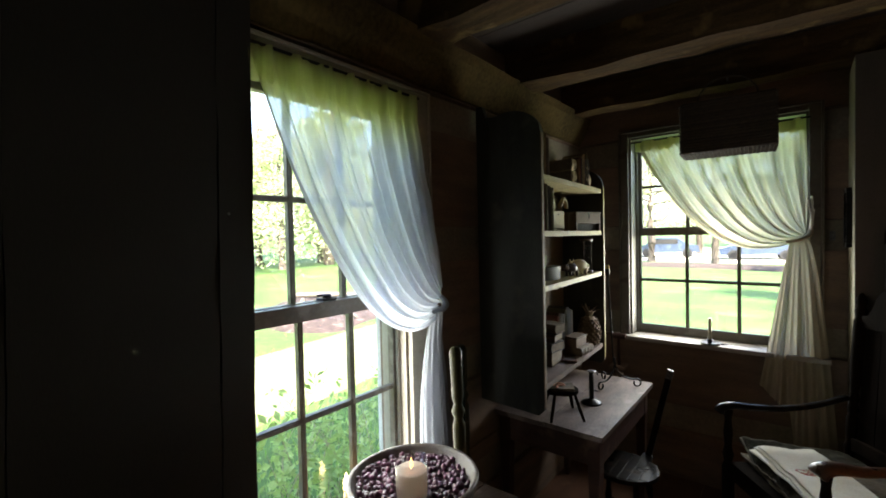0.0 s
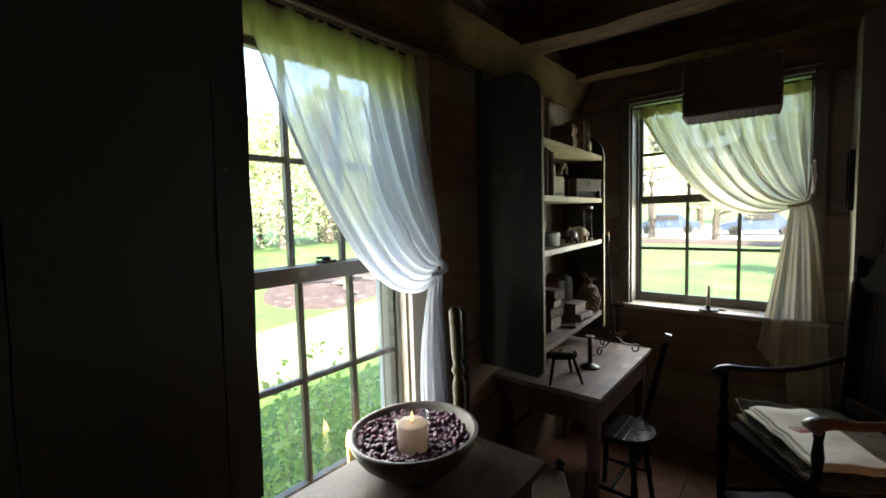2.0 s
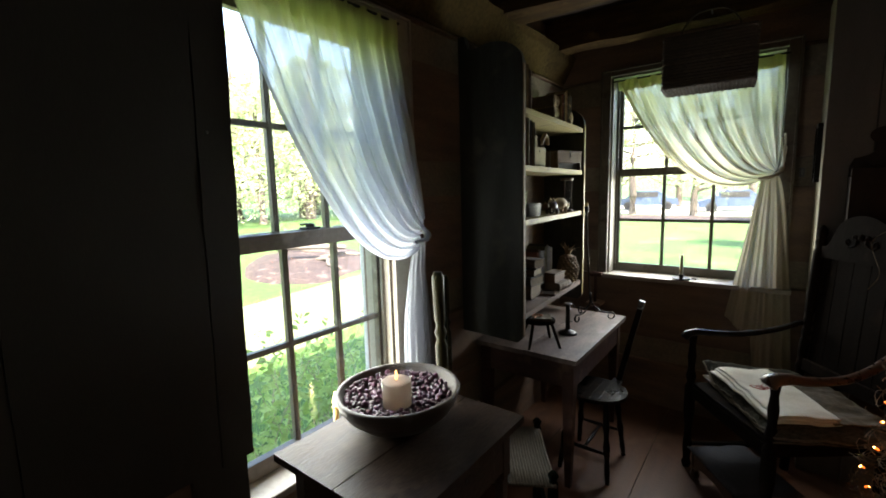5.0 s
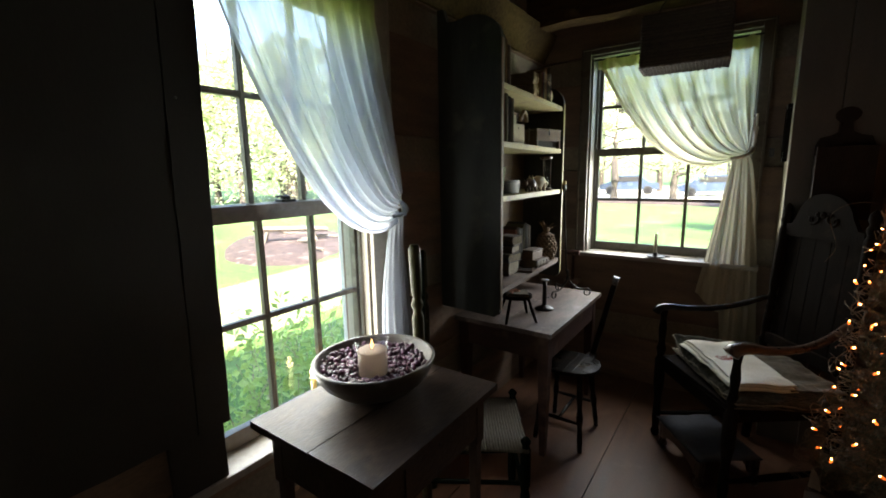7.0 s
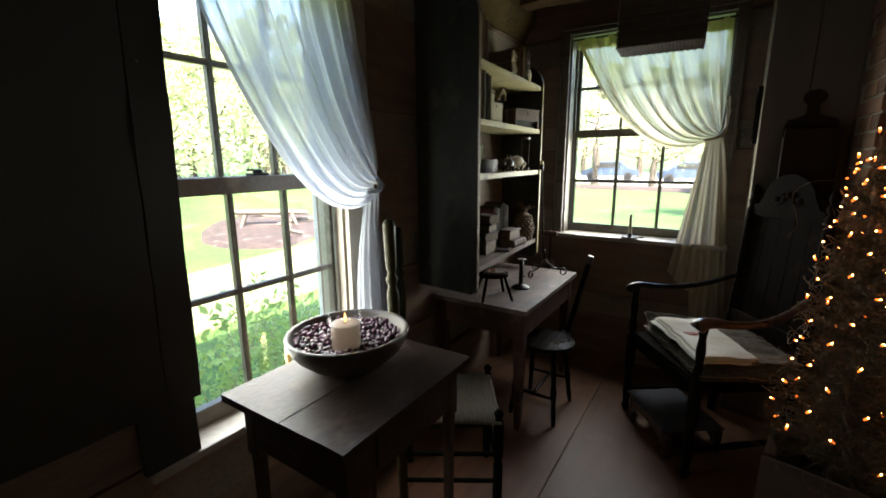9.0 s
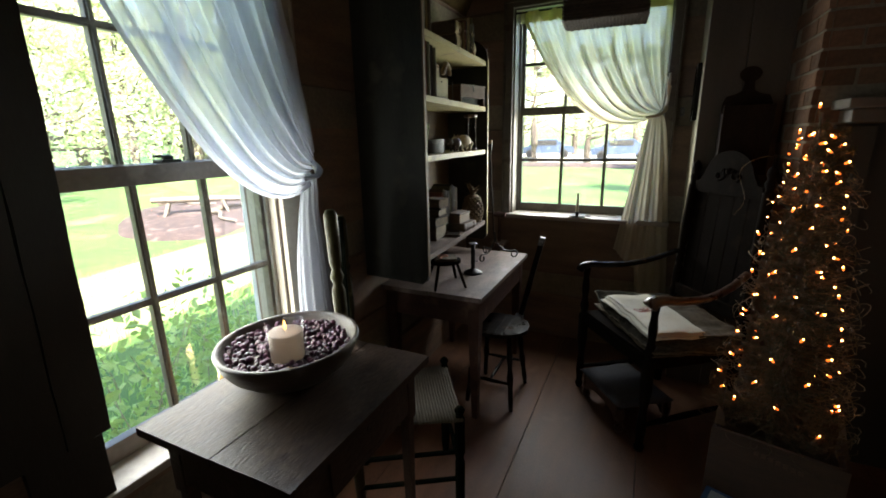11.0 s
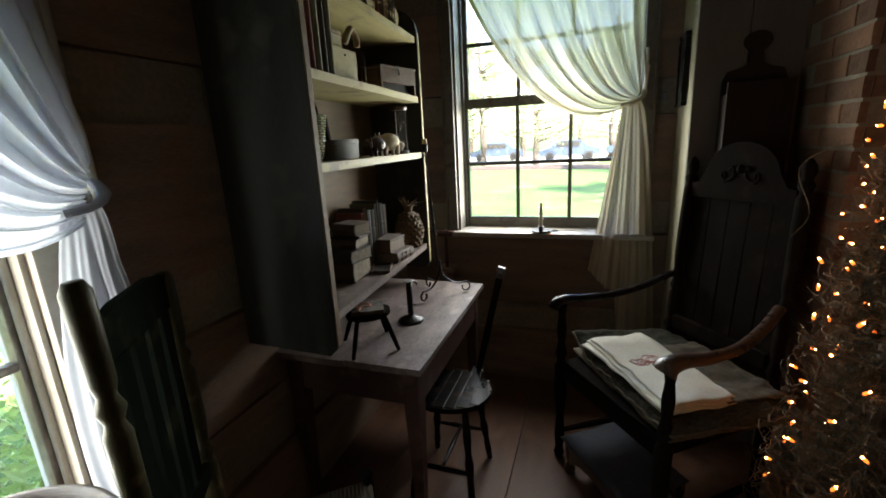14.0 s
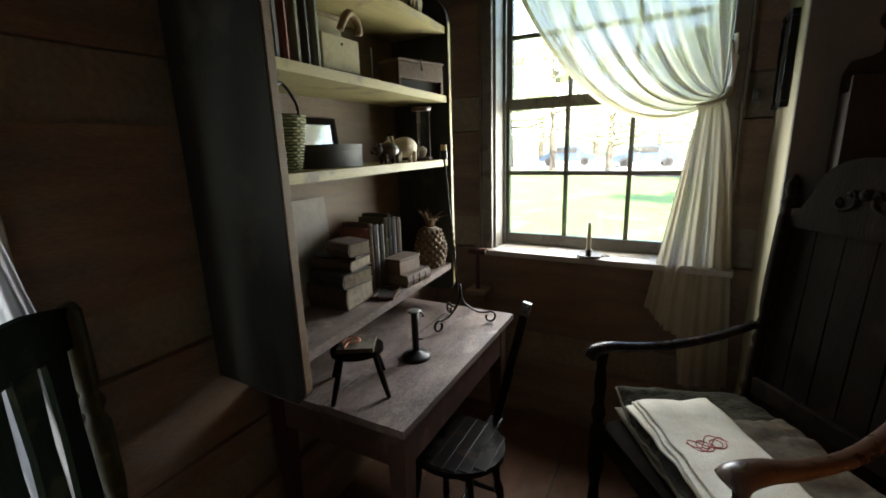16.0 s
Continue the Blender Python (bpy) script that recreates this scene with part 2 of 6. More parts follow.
BROWNBOX = mat("brown_box", (0.124, 0.0744, 0.0446), (0.0744, 0.0434, 0.0279), 8, rough=0.6, bump=0.3)
WICKER = mat("wicker", (0.34, 0.37, 0.19), (0.19, 0.21, 0.1), 20, rough=0.8, bump=0.5, vary=0.25)
BASKETD = mat("dark_wicker", (0.06, 0.042, 0.03), (0.035, 0.025, 0.02), 30, rough=0.8, bump=0.6, vary=0.3)
FIGUR = mat("cream_figure", (0.6, 0.53, 0.4), (0.42, 0.34, 0.23), 20, rough=0.7, bump=0.2)
PINE = mat("dried_pineapple", (0.16, 0.105, 0.055), (0.07, 0.045, 0.025), 40, rough=0.85, bump=0.6)
NEEDLE = mat("needles", (0.06, 0.06, 0.03), (0.032, 0.032, 0.018), 30, rough=0.85, bump=0)
VINE = mat("vine", (0.13, 0.09, 0.05), (0.065, 0.046, 0.028), 30, rough=0.9, bump=0.2)
CRATE = mat("crate_wood", (0.095, 0.058, 0.04), (0.052, 0.032, 0.024), 5, (2, 2, 8), 0.75, bump=0.4)
VELVET = mat("dark_stool_top", (0.04, 0.043, 0.055), (0.024, 0.025, 0.033), 12, rough=0.9, bump=0.3)
BLUE = mat("blue_card", (0.06, 0.16, 0.4), (0.04, 0.11, 0.3), 10, rough=0.6, bump=0.1)
PALEB = mat("pale_blue_card", (0.42, 0.5, 0.62), (0.36, 0.44, 0.55), 10, rough=0.7, bump=0.1)
PRINT = mat("pale_board", (0.255, 0.2253, 0.1997), (0.153, 0.136, 0.1232), 9, rough=0.8, bump=0.05)
SHEER1 = sheer("sheer_cotton", (0.69, 0.72, 0.79), 0.14, (0.62, 0.65, 0.34), (1.86, 2.07))
SHEER2 = sheer("cream_cotton", (0.63, 0.595, 0.47), 0.05, (0.57, 0.55, 0.31), (1.75, 2.15))
# Tail cloths: denser gathers, with the shade beside the windows put into their colour.
TAILC = sheer("cream_cotton_shaded", (0.43, 0.38, 0.29), 0.01, (0.45, 0.41, 0.3), (1.95, 2.15), 0.28)
TAIL1 = sheer("sheer_cotton_shaded", (0.41, 0.43, 0.48), 0.05, (0.8, 0.8, 0.8), (1.95, 2.15), 0.5)
PANE = glass_mat("window_glass")
JAR = glass_mat("jar_glass", (0.98, 0.98, 0.98), 0.22)
FLAME = glow("flame", (1.0, 0.5, 0.12), 0.5)
BULB = glow("fairy_bulb", (1.0, 0.17, 0.022), 0.22)
BCORE = glow("fairy_bulb_core", (1.0, 0.34, 0.075), 6.0)
BULB2 = glow("candle_bulb", (1.0, 0.66, 0.3), 1.6)
MIRROR = mat("mirror_silver", (0.375, 0.385, 0.385), (0.35, 0.36, 0.36), 4, rough=0.06, metal=1.0, bump=0.02)
# The broad light and dark noise puts dappled tree shade into the colour.
GRASS = mat("lawn", (0.075, 0.148, 0.024), (0.028, 0.08, 0.011), 0.45, (1, 1.6, 1), 0.9, bump=0.5, fine=7, wear=(0.125, 0.175, 0.05))
GRAVEL = mat("pale_gravel", (0.5, 0.48, 0.42), (0.36, 0.36, 0.28), 2, rough=0.95, bump=0.5, fine=40)
PATHG = mat("pale_strip", (0.24, 0.25, 0.135), (0.12, 0.155, 0.055), 1.0, rough=0.95, bump=0.5, fine=20)
BLADE = mat("grass_blade", (0.299, 0.483, 0.115), (0.207, 0.368, 0.0747), 3, rough=0.7, bump=0, thru=0.35)
LEAF = mat("bush_leaf", (0.42, 0.55, 0.2), (0.3, 0.44, 0.13), 6, rough=0.5, bump=0.1, thru=0.4)
STEM = mat("dry_stem", (0.42, 0.37, 0.27), (0.3, 0.24, 0.16), 8, rough=0.8, bump=0.2)
TLEAF = mat("tree_leaf", (0.529, 0.598, 0.345), (0.414, 0.483, 0.253), 2, rough=0.7, bump=0, thru=0.45)
BARK = mat("bark", (0.13, 0.105, 0.085), (0.07, 0.056, 0.045), 5, (4, 4, 1), 0.95, bump=0.8)
MULCH = mat("mulch", (0.066, 0.043, 0.036), (0.024, 0.016, 0.014), 2.2, (1, 3, 1), rough=0.95, bump=0.9, fine=12, wear=(0.13, 0.095, 0.08))
CARP = mat("car_paint", (0.055, 0.078, 0.13), (0.045, 0.066, 0.11), 2, rough=0.25, bump=0)
TYRE = mat("tyre", (0.03, 0.03, 0.03), (0.02, 0.02, 0.02), 10, rough=0.9, bump=0.2)
ROOF = mat("shingle_roof", (0.16, 0.13, 0.11), (0.1, 0.08, 0.07), 6, rough=0.9, bump=0.5)
LOGWOOD = mat("weathered_log", (0.15, 0.125, 0.1), (0.09, 0.075, 0.06), 6, (6, 1, 6), 0.9, bump=0.6)

# ---------------------------------------------------------------- mesh helpers


def put(name, bm, material, parent=None, label="", m=None, smooth=False):
    me = bpy.data.meshes.new(name)
    bmesh.ops.recalc_face_normals(bm, faces=bm.faces)
    bm.to_mesh(me)
    bm.free()
    me.materials.append(material)
    if smooth:
        for p in me.polygons:
            p.use_smooth = True
    ob = new(name, me)
    if parent is not None:
        ob.parent = parent
    if m is not None:
        ob.matrix_local = m
    if label:
        ob["label"] = label
    return ob


part = put


def thing(name, m, label, category, group="", kind=""):
    e = new(name)
    e.empty_display_size = 0.05
    e.matrix_world = m
    return tagged(e, label, category, group, kind)


def add_box(bm, lo, hi, bevel=0.0, m=None):
    lo, hi = Vector(lo), Vector(hi)
    t = Matrix.Translation((lo + hi) / 2) @ Matrix.Diagonal((*(hi - lo), 1))
    if m is not None:
        t = m @ t
    geom = bmesh.ops.create_cube(bm, size=1, matrix=t)
    if bevel:
        es = list({e for v in geom["verts"] for e in v.link_edges})
        bmesh.ops.bevel(bm, geom=es, offset=bevel, segments=2, affect="EDGES", profile=0.6)
    return bm


def box(lo, hi, bevel=0.003, m=None):
    return add_box(bmesh.new(), lo, hi, bevel, m)


def rough_box(lo, hi, cuts=(1, 1, 1), amp=0.006, freq=4.0, seed=0.0):
    """A hewn timber: a cut-up box whose faces wander a little."""
    bm = bmesh.new()
    lo, hi = Vector(lo), Vector(hi)
    nx, ny, nz = [max(1, c) for c in cuts]
    vs = {}

    def v(i, j, k):
        if (i, j, k) not in vs:
            p = Vector((lo.x + (hi.x - lo.x) * i / nx, lo.y + (hi.y - lo.y) * j / ny, lo.z + (hi.z - lo.z) * k / nz))
            p += noise.noise_vector(p * freq + Vector((seed, seed, seed))) * amp
            vs[i, j, k] = bm.verts.new(p)
        return vs[i, j, k]
    for i in range(nx):
        for j in range(ny):
            for k in (0, nz):
                bm.faces.new((v(i, j, k), v(i + 1, j, k), v(i + 1, j + 1, k), v(i, j + 1, k)))
    for i in range(nx):
        for k in range(nz):
            for j in (0, ny):
                bm.faces.new((v(i, j, k), v(i + 1, j, k), v(i + 1, j, k + 1), v(i, j, k + 1)))
    for j in range(ny):
        for k in range(nz):
            for i in (0, nx):
                bm.faces.new((v(i, j, k), v(i, j + 1, k), v(i, j + 1, k + 1), v(i, j, k + 1)))
    return bm


def add_lathe(bm, prof, seg=20, m=None, cap=True):
    """prof: (radius, height) from bottom to top."""
    rings = []
    for r, z in prof:
        ring = []
        for i in range(seg):
            a = 2 * math.pi * i / seg
            p = Vector((r * math.cos(a), r * math.sin(a), z))
            ring.append(bm.verts.new(m @ p if m is not None else p))
        rings.append(ring)
    for a, b in zip(rings, rings[1:]):
        for i in range(seg):
            bm.faces.new((a[i], a[(i + 1) % seg], b[(i + 1) % seg], b[i]))
    if cap:
        bm.faces.new(rings[0][::-1])
        bm.faces.new(rings[-1])
    return bm


def lathe(prof, seg=20, m=None, cap=True):
    return add_lathe(bmesh.new(), prof, seg, m, cap)


def aim(a, b):
    """A pose at a whose z axis points to b."""
    a, b = Vector(a), Vector(b)
    return Matrix.Translation(a) @ (b - a).to_track_quat("Z", "Y").to_matrix().to_4x4()


def turned(a, b, prof, seg=12):
    """A turned rod from a to b; prof holds (radius, share of the length)."""
    d = (Vector(b) - Vector(a)).length
    return lathe([(r, s * d) for r, s in prof], seg, aim(a, b))


def add_tube(bm, pts, radii, seg=8, flat=1.0):
    pts = [Vector(p) for p in pts]
    if not hasattr(radii, "__len__"):
        radii = [radii] * len(pts)
    rings, up = [], Vector((0, 0, 1))
    for i, p in enumerate(pts):
        d = (pts[min(i + 1, len(pts) - 1)] - pts[max(i - 1, 0)]).normalized()
        s = d.cross(up)
        s = s.normalized() if s.length > 1e-3 else Vector((1, 0, 0))
        q = s.cross(d).normalized()
        rings.append([bm.verts.new(p + (s * math.cos(2 * math.pi * k / seg) + q * flat * math.sin(2 * math.pi * k / seg)) * radii[i]) for k in range(seg)])
    for a, b in zip(rings, rings[1:]):
        for k in range(seg):
            bm.faces.new((a[k], a[(k + 1) % seg], b[(k + 1) % seg], b[k]))
    bm.faces.new(rings[0][::-1])
    bm.faces.new(rings[-1])
    return bm


def tube(pts, radii, seg=8, flat=1.0):
    return add_tube(bmesh.new(), pts, radii, seg, flat)


def curve_pts(ctrl, n=24):
    """A smooth line through control points."""
    c = [Vector(p) for p in ctrl]
    c = [c[0] * 2 - c[1]] + c + [c[-1] * 2 - c[-2]]
    out, spans = [], len(c) - 3
    for i in range(n + 1):
        f = i / n * spans
        k = min(int(f), spans - 1)
        t = f - k
        a, b, d, e = c[k:k + 4]
        out.append(0.5 * (2 * b + (d - a) * t + (2 * a - 5 * b + 4 * d - e) * t * t + (3 * b - a - 3 * d + e) * t ** 3))
    return out


def slab(outline, lo, hi, axis="z", bevel=0.0):
    """An outline in a plane, given thickness along axis."""
    bm = bmesh.new()

    def p(a, b, c):
        return {"z": (a, b, c), "y": (a, c, b), "x": (c, a, b)}[axis]
    low = [bm.verts.new(p(a, b, lo)) for a, b in outline]
    top = [bm.verts.new(p(a, b, hi)) for a, b in outline]
    bm.faces.new(low[::-1])
    bm.faces.new(top)
    for i in range(len(low)):
        j = (i + 1) % len(low)
        bm.faces.new((low[i], low[j], top[j], top[i]))
    if bevel:
        es = [e for e in bm.edges if abs(e.calc_face_angle(0)) > 0.6]
        bmesh.ops.bevel(bm, geom=es, offset=bevel, segments=2, affect="EDGES")
    return bm


def linked(name, mesh, parent, m):
    """Another piece on shared mesh data."""
    ob = new(name, mesh)
    ob.parent = parent
    ob.matrix_local = m
    return ob


I4 = Matrix.Identity(4)

# ---------------------------------------------------------------- the room
ROOM_X, ROOM_Y0, ROOM_Y1, TOP = 3.3, -1.4, 3.49, 2.56
THICK = 0.2
THICK_W = 0.145
W1 = dict(a=0.985, b=1.675, lo=0.56, hi=2.10)     # opening in the wall at x = 0, along y
W2 = dict(a=0.35, b=1.275, lo=0.895, hi=2.22)     # opening in the wall at y = 3.49, along x

floor = thing("floor", I4, "worn wide reddish-brown plank floor", "floor", kind="structure")
part("subfloor", box((-0.2, ROOM_Y0 - 0.2, -0.3), (ROOM_X + 0.2, ROOM_Y1 + 0.2, -0.03), 0), CEIL, floor)

ceiling_bm = bmesh.new()
y = ROOM_Y0
while y < ROOM_Y1:
    add_box(ceiling_bm, (0, y + 0.003, TOP), (ROOM_X, min(y + 0.24, ROOM_Y1), TOP + 0.03), 0.003)
    y += 0.24
add_box(ceiling_bm, (0, ROOM_Y0, TOP + 0.031), (ROOM_X, ROOM_Y1, TOP + 0.06))
tagged(put("ceiling", ceiling_bm, CEIL), "dark smoky ceiling boards above the joists", "ceiling", kind="structure")


def spans(z0, z1, lo, hi, win):
    """The stretches of a log between lo and hi that the window leaves."""
    if win is None or z1 <= win["lo"] + 0.001 or z0 >= win["hi"] - 0.001:
        return [(lo, hi)]
    return [(lo, win["a"]), (win["b"], hi)]


def log_wall(name, axis, face, out, lo, hi, win, label, thick=0.2, wood=None):
    """Hewn logs with chinking between them. out: +1 or -1, the way outwards along the wall's normal."""
    w = thing(name, I4, label, "wall", kind="structure")
    bands, z = [], -0.11
    while z < TOP + 0.1:
        bands += [(z, min(z + 0.42, 2.62), 0), (z + 0.42, min(z + 0.58, 2.62), 1)]
        z += 0.58
    if win:
        cut = []
        for a, b, k in bands:
            zs = [a] + [q for q in (win["lo"], win["hi"]) if a + 0.005 < q < b - 0.005] + [b]
            cut += [(p, q, k) for p, q in zip(zs, zs[1:])]
        bands = cut
    for i, (a, b, k) in enumerate(bands):
        if a >= 2.6:
            continue
        for p, q in spans(a, b, lo, hi, win):
            inner = face + (0.02 * out if k else -0.004 * out)
            x0, x1 = sorted((inner, face + thick * out))
            n = max(2, int((q - p) / 0.12))
            g = 0.0 if k else 0.003
            if axis == "x":
                bm = rough_box((x0, p, a + g), (x1, q, b - g), (1, n, 4), 0.007 if not k else 0.005, 5, i * 3.7)
            else:
                bm = rough_box((p, x0, a + g), (q, x1, b - g), (n, 1, 4), 0.007 if not k else 0.005, 5, i * 2.9 + 40)
            part("chinking" if k else "log", bm, CHINK if k else wood or LOG, w)
    o0, o1 = sorted((face + thick * out, face + (thick + 0.02) * out))
    parts = [(lo - 0.2, hi + 0.2, -0.35, 2.62)] if not win else [(lo - 0.2, win["a"], -0.35, 2.62), (win["b"], hi + 0.2, -0.35, 2.62), (win["a"], win["b"], -0.35, win["lo"] - 0.06), (win["a"], win["b"], win["hi"], 2.62)]
    for p, q, a, b in parts:
        lo3, hi3 = ((o0, p, a), (o1, q, b)) if axis == "x" else ((p, o0, a), (q, o1, b))
        part("outer_board", box(lo3, hi3, 0), LOG, w)
    return w


log_wall("wall_west", "x", 0.0, -1, ROOM_Y0, ROOM_Y1 + 0.2, W1, "hewn brown log wall with grey chinking", THICK_W)
log_wall("wall_north", "y", ROOM_Y1, 1, 0.0, ROOM_X, W2, "dark hewn log wall with chinking below the window")
log_wall("wall_east", "x", ROOM_X, 1, ROOM_Y0, ROOM_Y1 + 0.2, None, "unseen hewn log wall, made pale to bounce light", wood=BOUNCE)
log_wall("wall_south", "y", ROOM_Y0, -1, 0.0, ROOM_X, None, "unseen hewn log wall, made pale to bounce light", wood=BOUNCE)

# top plate and joists
plate = rough_box((-0.02, ROOM_Y0, 2.22), (0.10, ROOM_Y1, 2.40), (3, 40, 4), 0.012, 5, 3)
for v in plate.verts:
    if v.co.x > 0.03:
        v.co.x -= 0.09 * max(0.0, (2.38 - v.co.z) / 0.16)
tagged(put("trim_plate", plate, PLASTER), "tan limewashed wall plate under the joists", "wall plate", kind="structure")
for i, y in enumerate((-1.25, -0.5, 0.25, 1.0, 1.75, 2.55, 3.255)):
    w = 0.085 if i != 6 else 0.07
    jo = rough_box((0.004, y - w, 2.38), (ROOM_X, y + w, TOP + 0.002), (60, 4, 4), 0.013, 5, i * 7.3)
    for v in jo.verts:
        v.co.y += 0.045 * v.co.x
    tagged(put("trim_joist", jo, BEAM), "rough hewn brown ceiling joist with chipped lower edges", "ceiling joist", kind="structure")

# partition beside the window, and the chimney
PX, PY, CX, CY = 1.43, 3.17, 1.78, 2.76
wall_p = thing("wall_partition", I4, "dark board partition with a pale side board", "wall", kind="structure")
part("side_board", box((PX, PY + 0.02, 0), (PX + 0.03, ROOM_Y1 - 0.005, 2.375), 0.003), PALEW, wall_p, "pale side board, lighter than the boards beside it")
x = PX
while x < CX + 0.25:
    part("board", box((x, PY, 0), (x + 0.172, PY + 0.02, 2.375), 0.004), PARTW, wall_p)
    x += 0.175
part("backing", box((PX + 0.031, PY + 0.022, 0), (ROOM_X, ROOM_Y1 - 0.005, 2.37), 0), PARTW, wall_p)

chimney = thing("wall_chimney", I4, "old red brick chimney breast with wide pale mortar", "chimney", kind="structure")
part("mortar", box((CX + 0.006, CY + 0.006, 0), (ROOM_X - 0.01, PY - 0.004, 2.374), 0), MORTAR, chimney, "pale gritty mortar")
# Dark panels that fill the face below the mantel shelf.
surround = thing("fire_surround", pose(2.42, CY - 0.004, 0), "dark panel below the mantel shelf", "fire surround")
part("panel", box((-0.56, -0.03, 0), (0.56, 0.0, 1.445), 0.004), DARK, surround)
for sx in (-0.56, 0.44):
    part("pilaster", box((sx, -0.05, 0), (sx + 0.12, -0.0305, 1.44), 0.006), DARK, surround)
mantel = thing("mantel_shelf", pose(2.42, 2.66, 1.5), "grey-brown painted wooden mantel shelf on the chimney", "mantel shelf")
part("shelf", box((-0.58, -0.09, 0), (0.58, 0.098, 0.035), 0.006), PARTW, mantel)
part("moulding", box((-0.55, -0.03, -0.05), (0.55, 0.098, -0.001), 0.008), PARTW, mantel)

# ---------------------------------------------------------------- windows


def window(name, m, w, glass_lo, rail, glass_hi, cols, paint, casing, n_depth, label, low_mid, up_mid, sill_w, lock, thick):
    """A six-over-six sash window. Local x runs along the wall, y into the room, z up; y = 0 is the wall's face."""
    e = thing(name, m, label, "window", kind="structure")
    fr = bmesh.new()
    a, b, lo, hi = w["a"], w["b"], w["lo"], w["hi"]
    c0, c1, ch = casing
    for x0, x1 in ((a - c0, a), (b, b + c1)):
        add_box(fr, (x0, 0.002, lo), (x1, 0.026, hi + ch), 0.004)
    add_box(fr, (a, 0.002, hi), (b, 0.026, hi + ch), 0.004)
    for x0, x1 in ((a - c0 - 0.012, a - c0), (b + c1, b + c1 + 0.012)):
        add_box(fr, (x0, 0.002, lo), (x1, 0.034, hi + ch + 0.012), 0.004)
    add_box(fr, (a - c0, 0.002, hi + ch), (b + c1, 0.034, hi + ch + 0.012), 0.004)
    part("window_frame", fr, CASING if paint is PAINT else paint, e)
    jb = bmesh.new()
    for x0, x1 in ((a, a + 0.012), (b - 0.012, b)):
        add_box(jb, (x0, -thick + 0.004, lo), (x1, 0.0, hi), 0.002)
    add_box(jb, (a + 0.012, -thick + 0.004, hi - 0.012), (b - 0.012, 0.0, hi), 0.002)
    # stop beads
    for x0, x1 in ((a + 0.012, a + 0.026), (b - 0.026, b - 0.012)):
        add_box(jb, (x0, n_depth + 0.004, lo), (x1, n_depth + 0.018, hi - 0.012), 0.004)
    part("jamb", jb, CASING if paint is PAINT else paint, e)
    part("outer_trim", add_box(add_box(bmesh.new(), (a - 0.09, -thick - 0.045, lo - 0.05), (a, -thick - 0.022, hi + 0.1), 0.003), (b, -thick - 0.045, lo - 0.05), (b + 0.09, -thick - 0.022, hi + 0.1), 0.003), OUTSILL, e, "white outer trim")
    part("window_sill", box((a - sill_w[0], n_depth - 0.03, lo - 0.028), (b + sill_w[1], 0.062, lo), 0.006), SILL, e, "worn pale sill board")
    part("outer_sill", box((a - 0.09, -thick - 0.08, lo - 0.16), (b + 0.09, -thick - 0.022, lo - 0.11), 0.004), OUTSILL, e)
    ga, gb = cols[0], cols[-1]

    def sash(nm, y0, y1, z0, gz0, gz1, z1, mid):
        s = bmesh.new()
        add_box(s, (a + 0.013, y0, z0), (ga, y1, z1), 0.003)
        add_box(s, (gb, y0, z0), (b - 0.013, y1, z1), 0.003)
        add_box(s, (ga, y0, z0), (gb, y1, gz0), 0.003)
        add_box(s, (ga, y0, gz1), (gb, y1, z1), 0.003)
        ob = part(nm, s, paint, e)
        zs = [gz0, mid, gz1]
        for x0 in cols[1:-1]:
            mu = bmesh.new()
            add_box(mu, (x0 - 0.010, y0 + 0.002, gz0), (x0 + 0.010, y1 - 0.006, gz1), 0.003)
            add_box(mu, (x0 - 0.005, y1 - 0.006, gz0), (x0 + 0.005, y1, gz1), 0.002)
            part("muntin", mu, paint, ob)
        mu = bmesh.new()
        add_box(mu, (ga, y0 + 0.003, mid - 0.010), (gb, y1 - 0.005, mid + 0.010), 0.003)
        add_box(mu, (ga, y1 - 0.005, mid - 0.005), (gb, y1 - 0.001, mid + 0.005), 0.002)
        part("muntin", mu, paint, ob)
        for x0, x1 in zip(cols, cols[1:]):
            for z2, z3 in zip(zs, zs[1:]):
                p = part("pane", box((x0 + 0.002, y0 + 0.008, z2 + 0.002), (x1 - 0.002, y0 + 0.010, z3 - 0.002), 0), PANE, ob)
                p.visible_shadow = False
        return ob
    sash("lower_sash", n_depth - 0.032, n_depth, lo + 0.002, glass_lo, rail[0], rail[1], low_mid)
    sash("upper_sash", n_depth - 0.068, n_depth - 0.036, rail[0] + 0.004, rail[1] + 0.002, glass_hi, hi - 0.013, up_mid)
    if not lock:
        return e
    xl = (ga + gb) / 2 - 0.02
    lk = bmesh.new()
    add_box(lk, (xl - 0.03, n_depth - 0.055, rail[1] + 0.001), (xl + 0.03, n_depth - 0.01, rail[1] + 0.01), 0.003)
    add_lathe(lk, [(0.016, 0), (0.016, 0.012), (0.008, 0.016)], 12, Matrix.Translation((xl, n_depth - 0.03, rail[1] + 0.008)))
    add_box(lk, (xl - 0.005, n_depth - 0.045, rail[1] + 0.016), (xl + 0.035, n_depth - 0.03, rail[1] + 0.024), 0.003)
    part("sash_lock", lk, IRON, e, "black iron sash lock")
    return e


# local x -> world y, local y -> world x (mirrored handedness kept by flipping x)
M1 = Matrix(((0, 1, 0, 0), (-1, 0, 0, 0), (0, 0, 1, 0), (0, 0, 0, 1)))
w1 = dict(a=-W1["b"], b=-W1["a"], lo=W1["lo"], hi=W1["hi"])
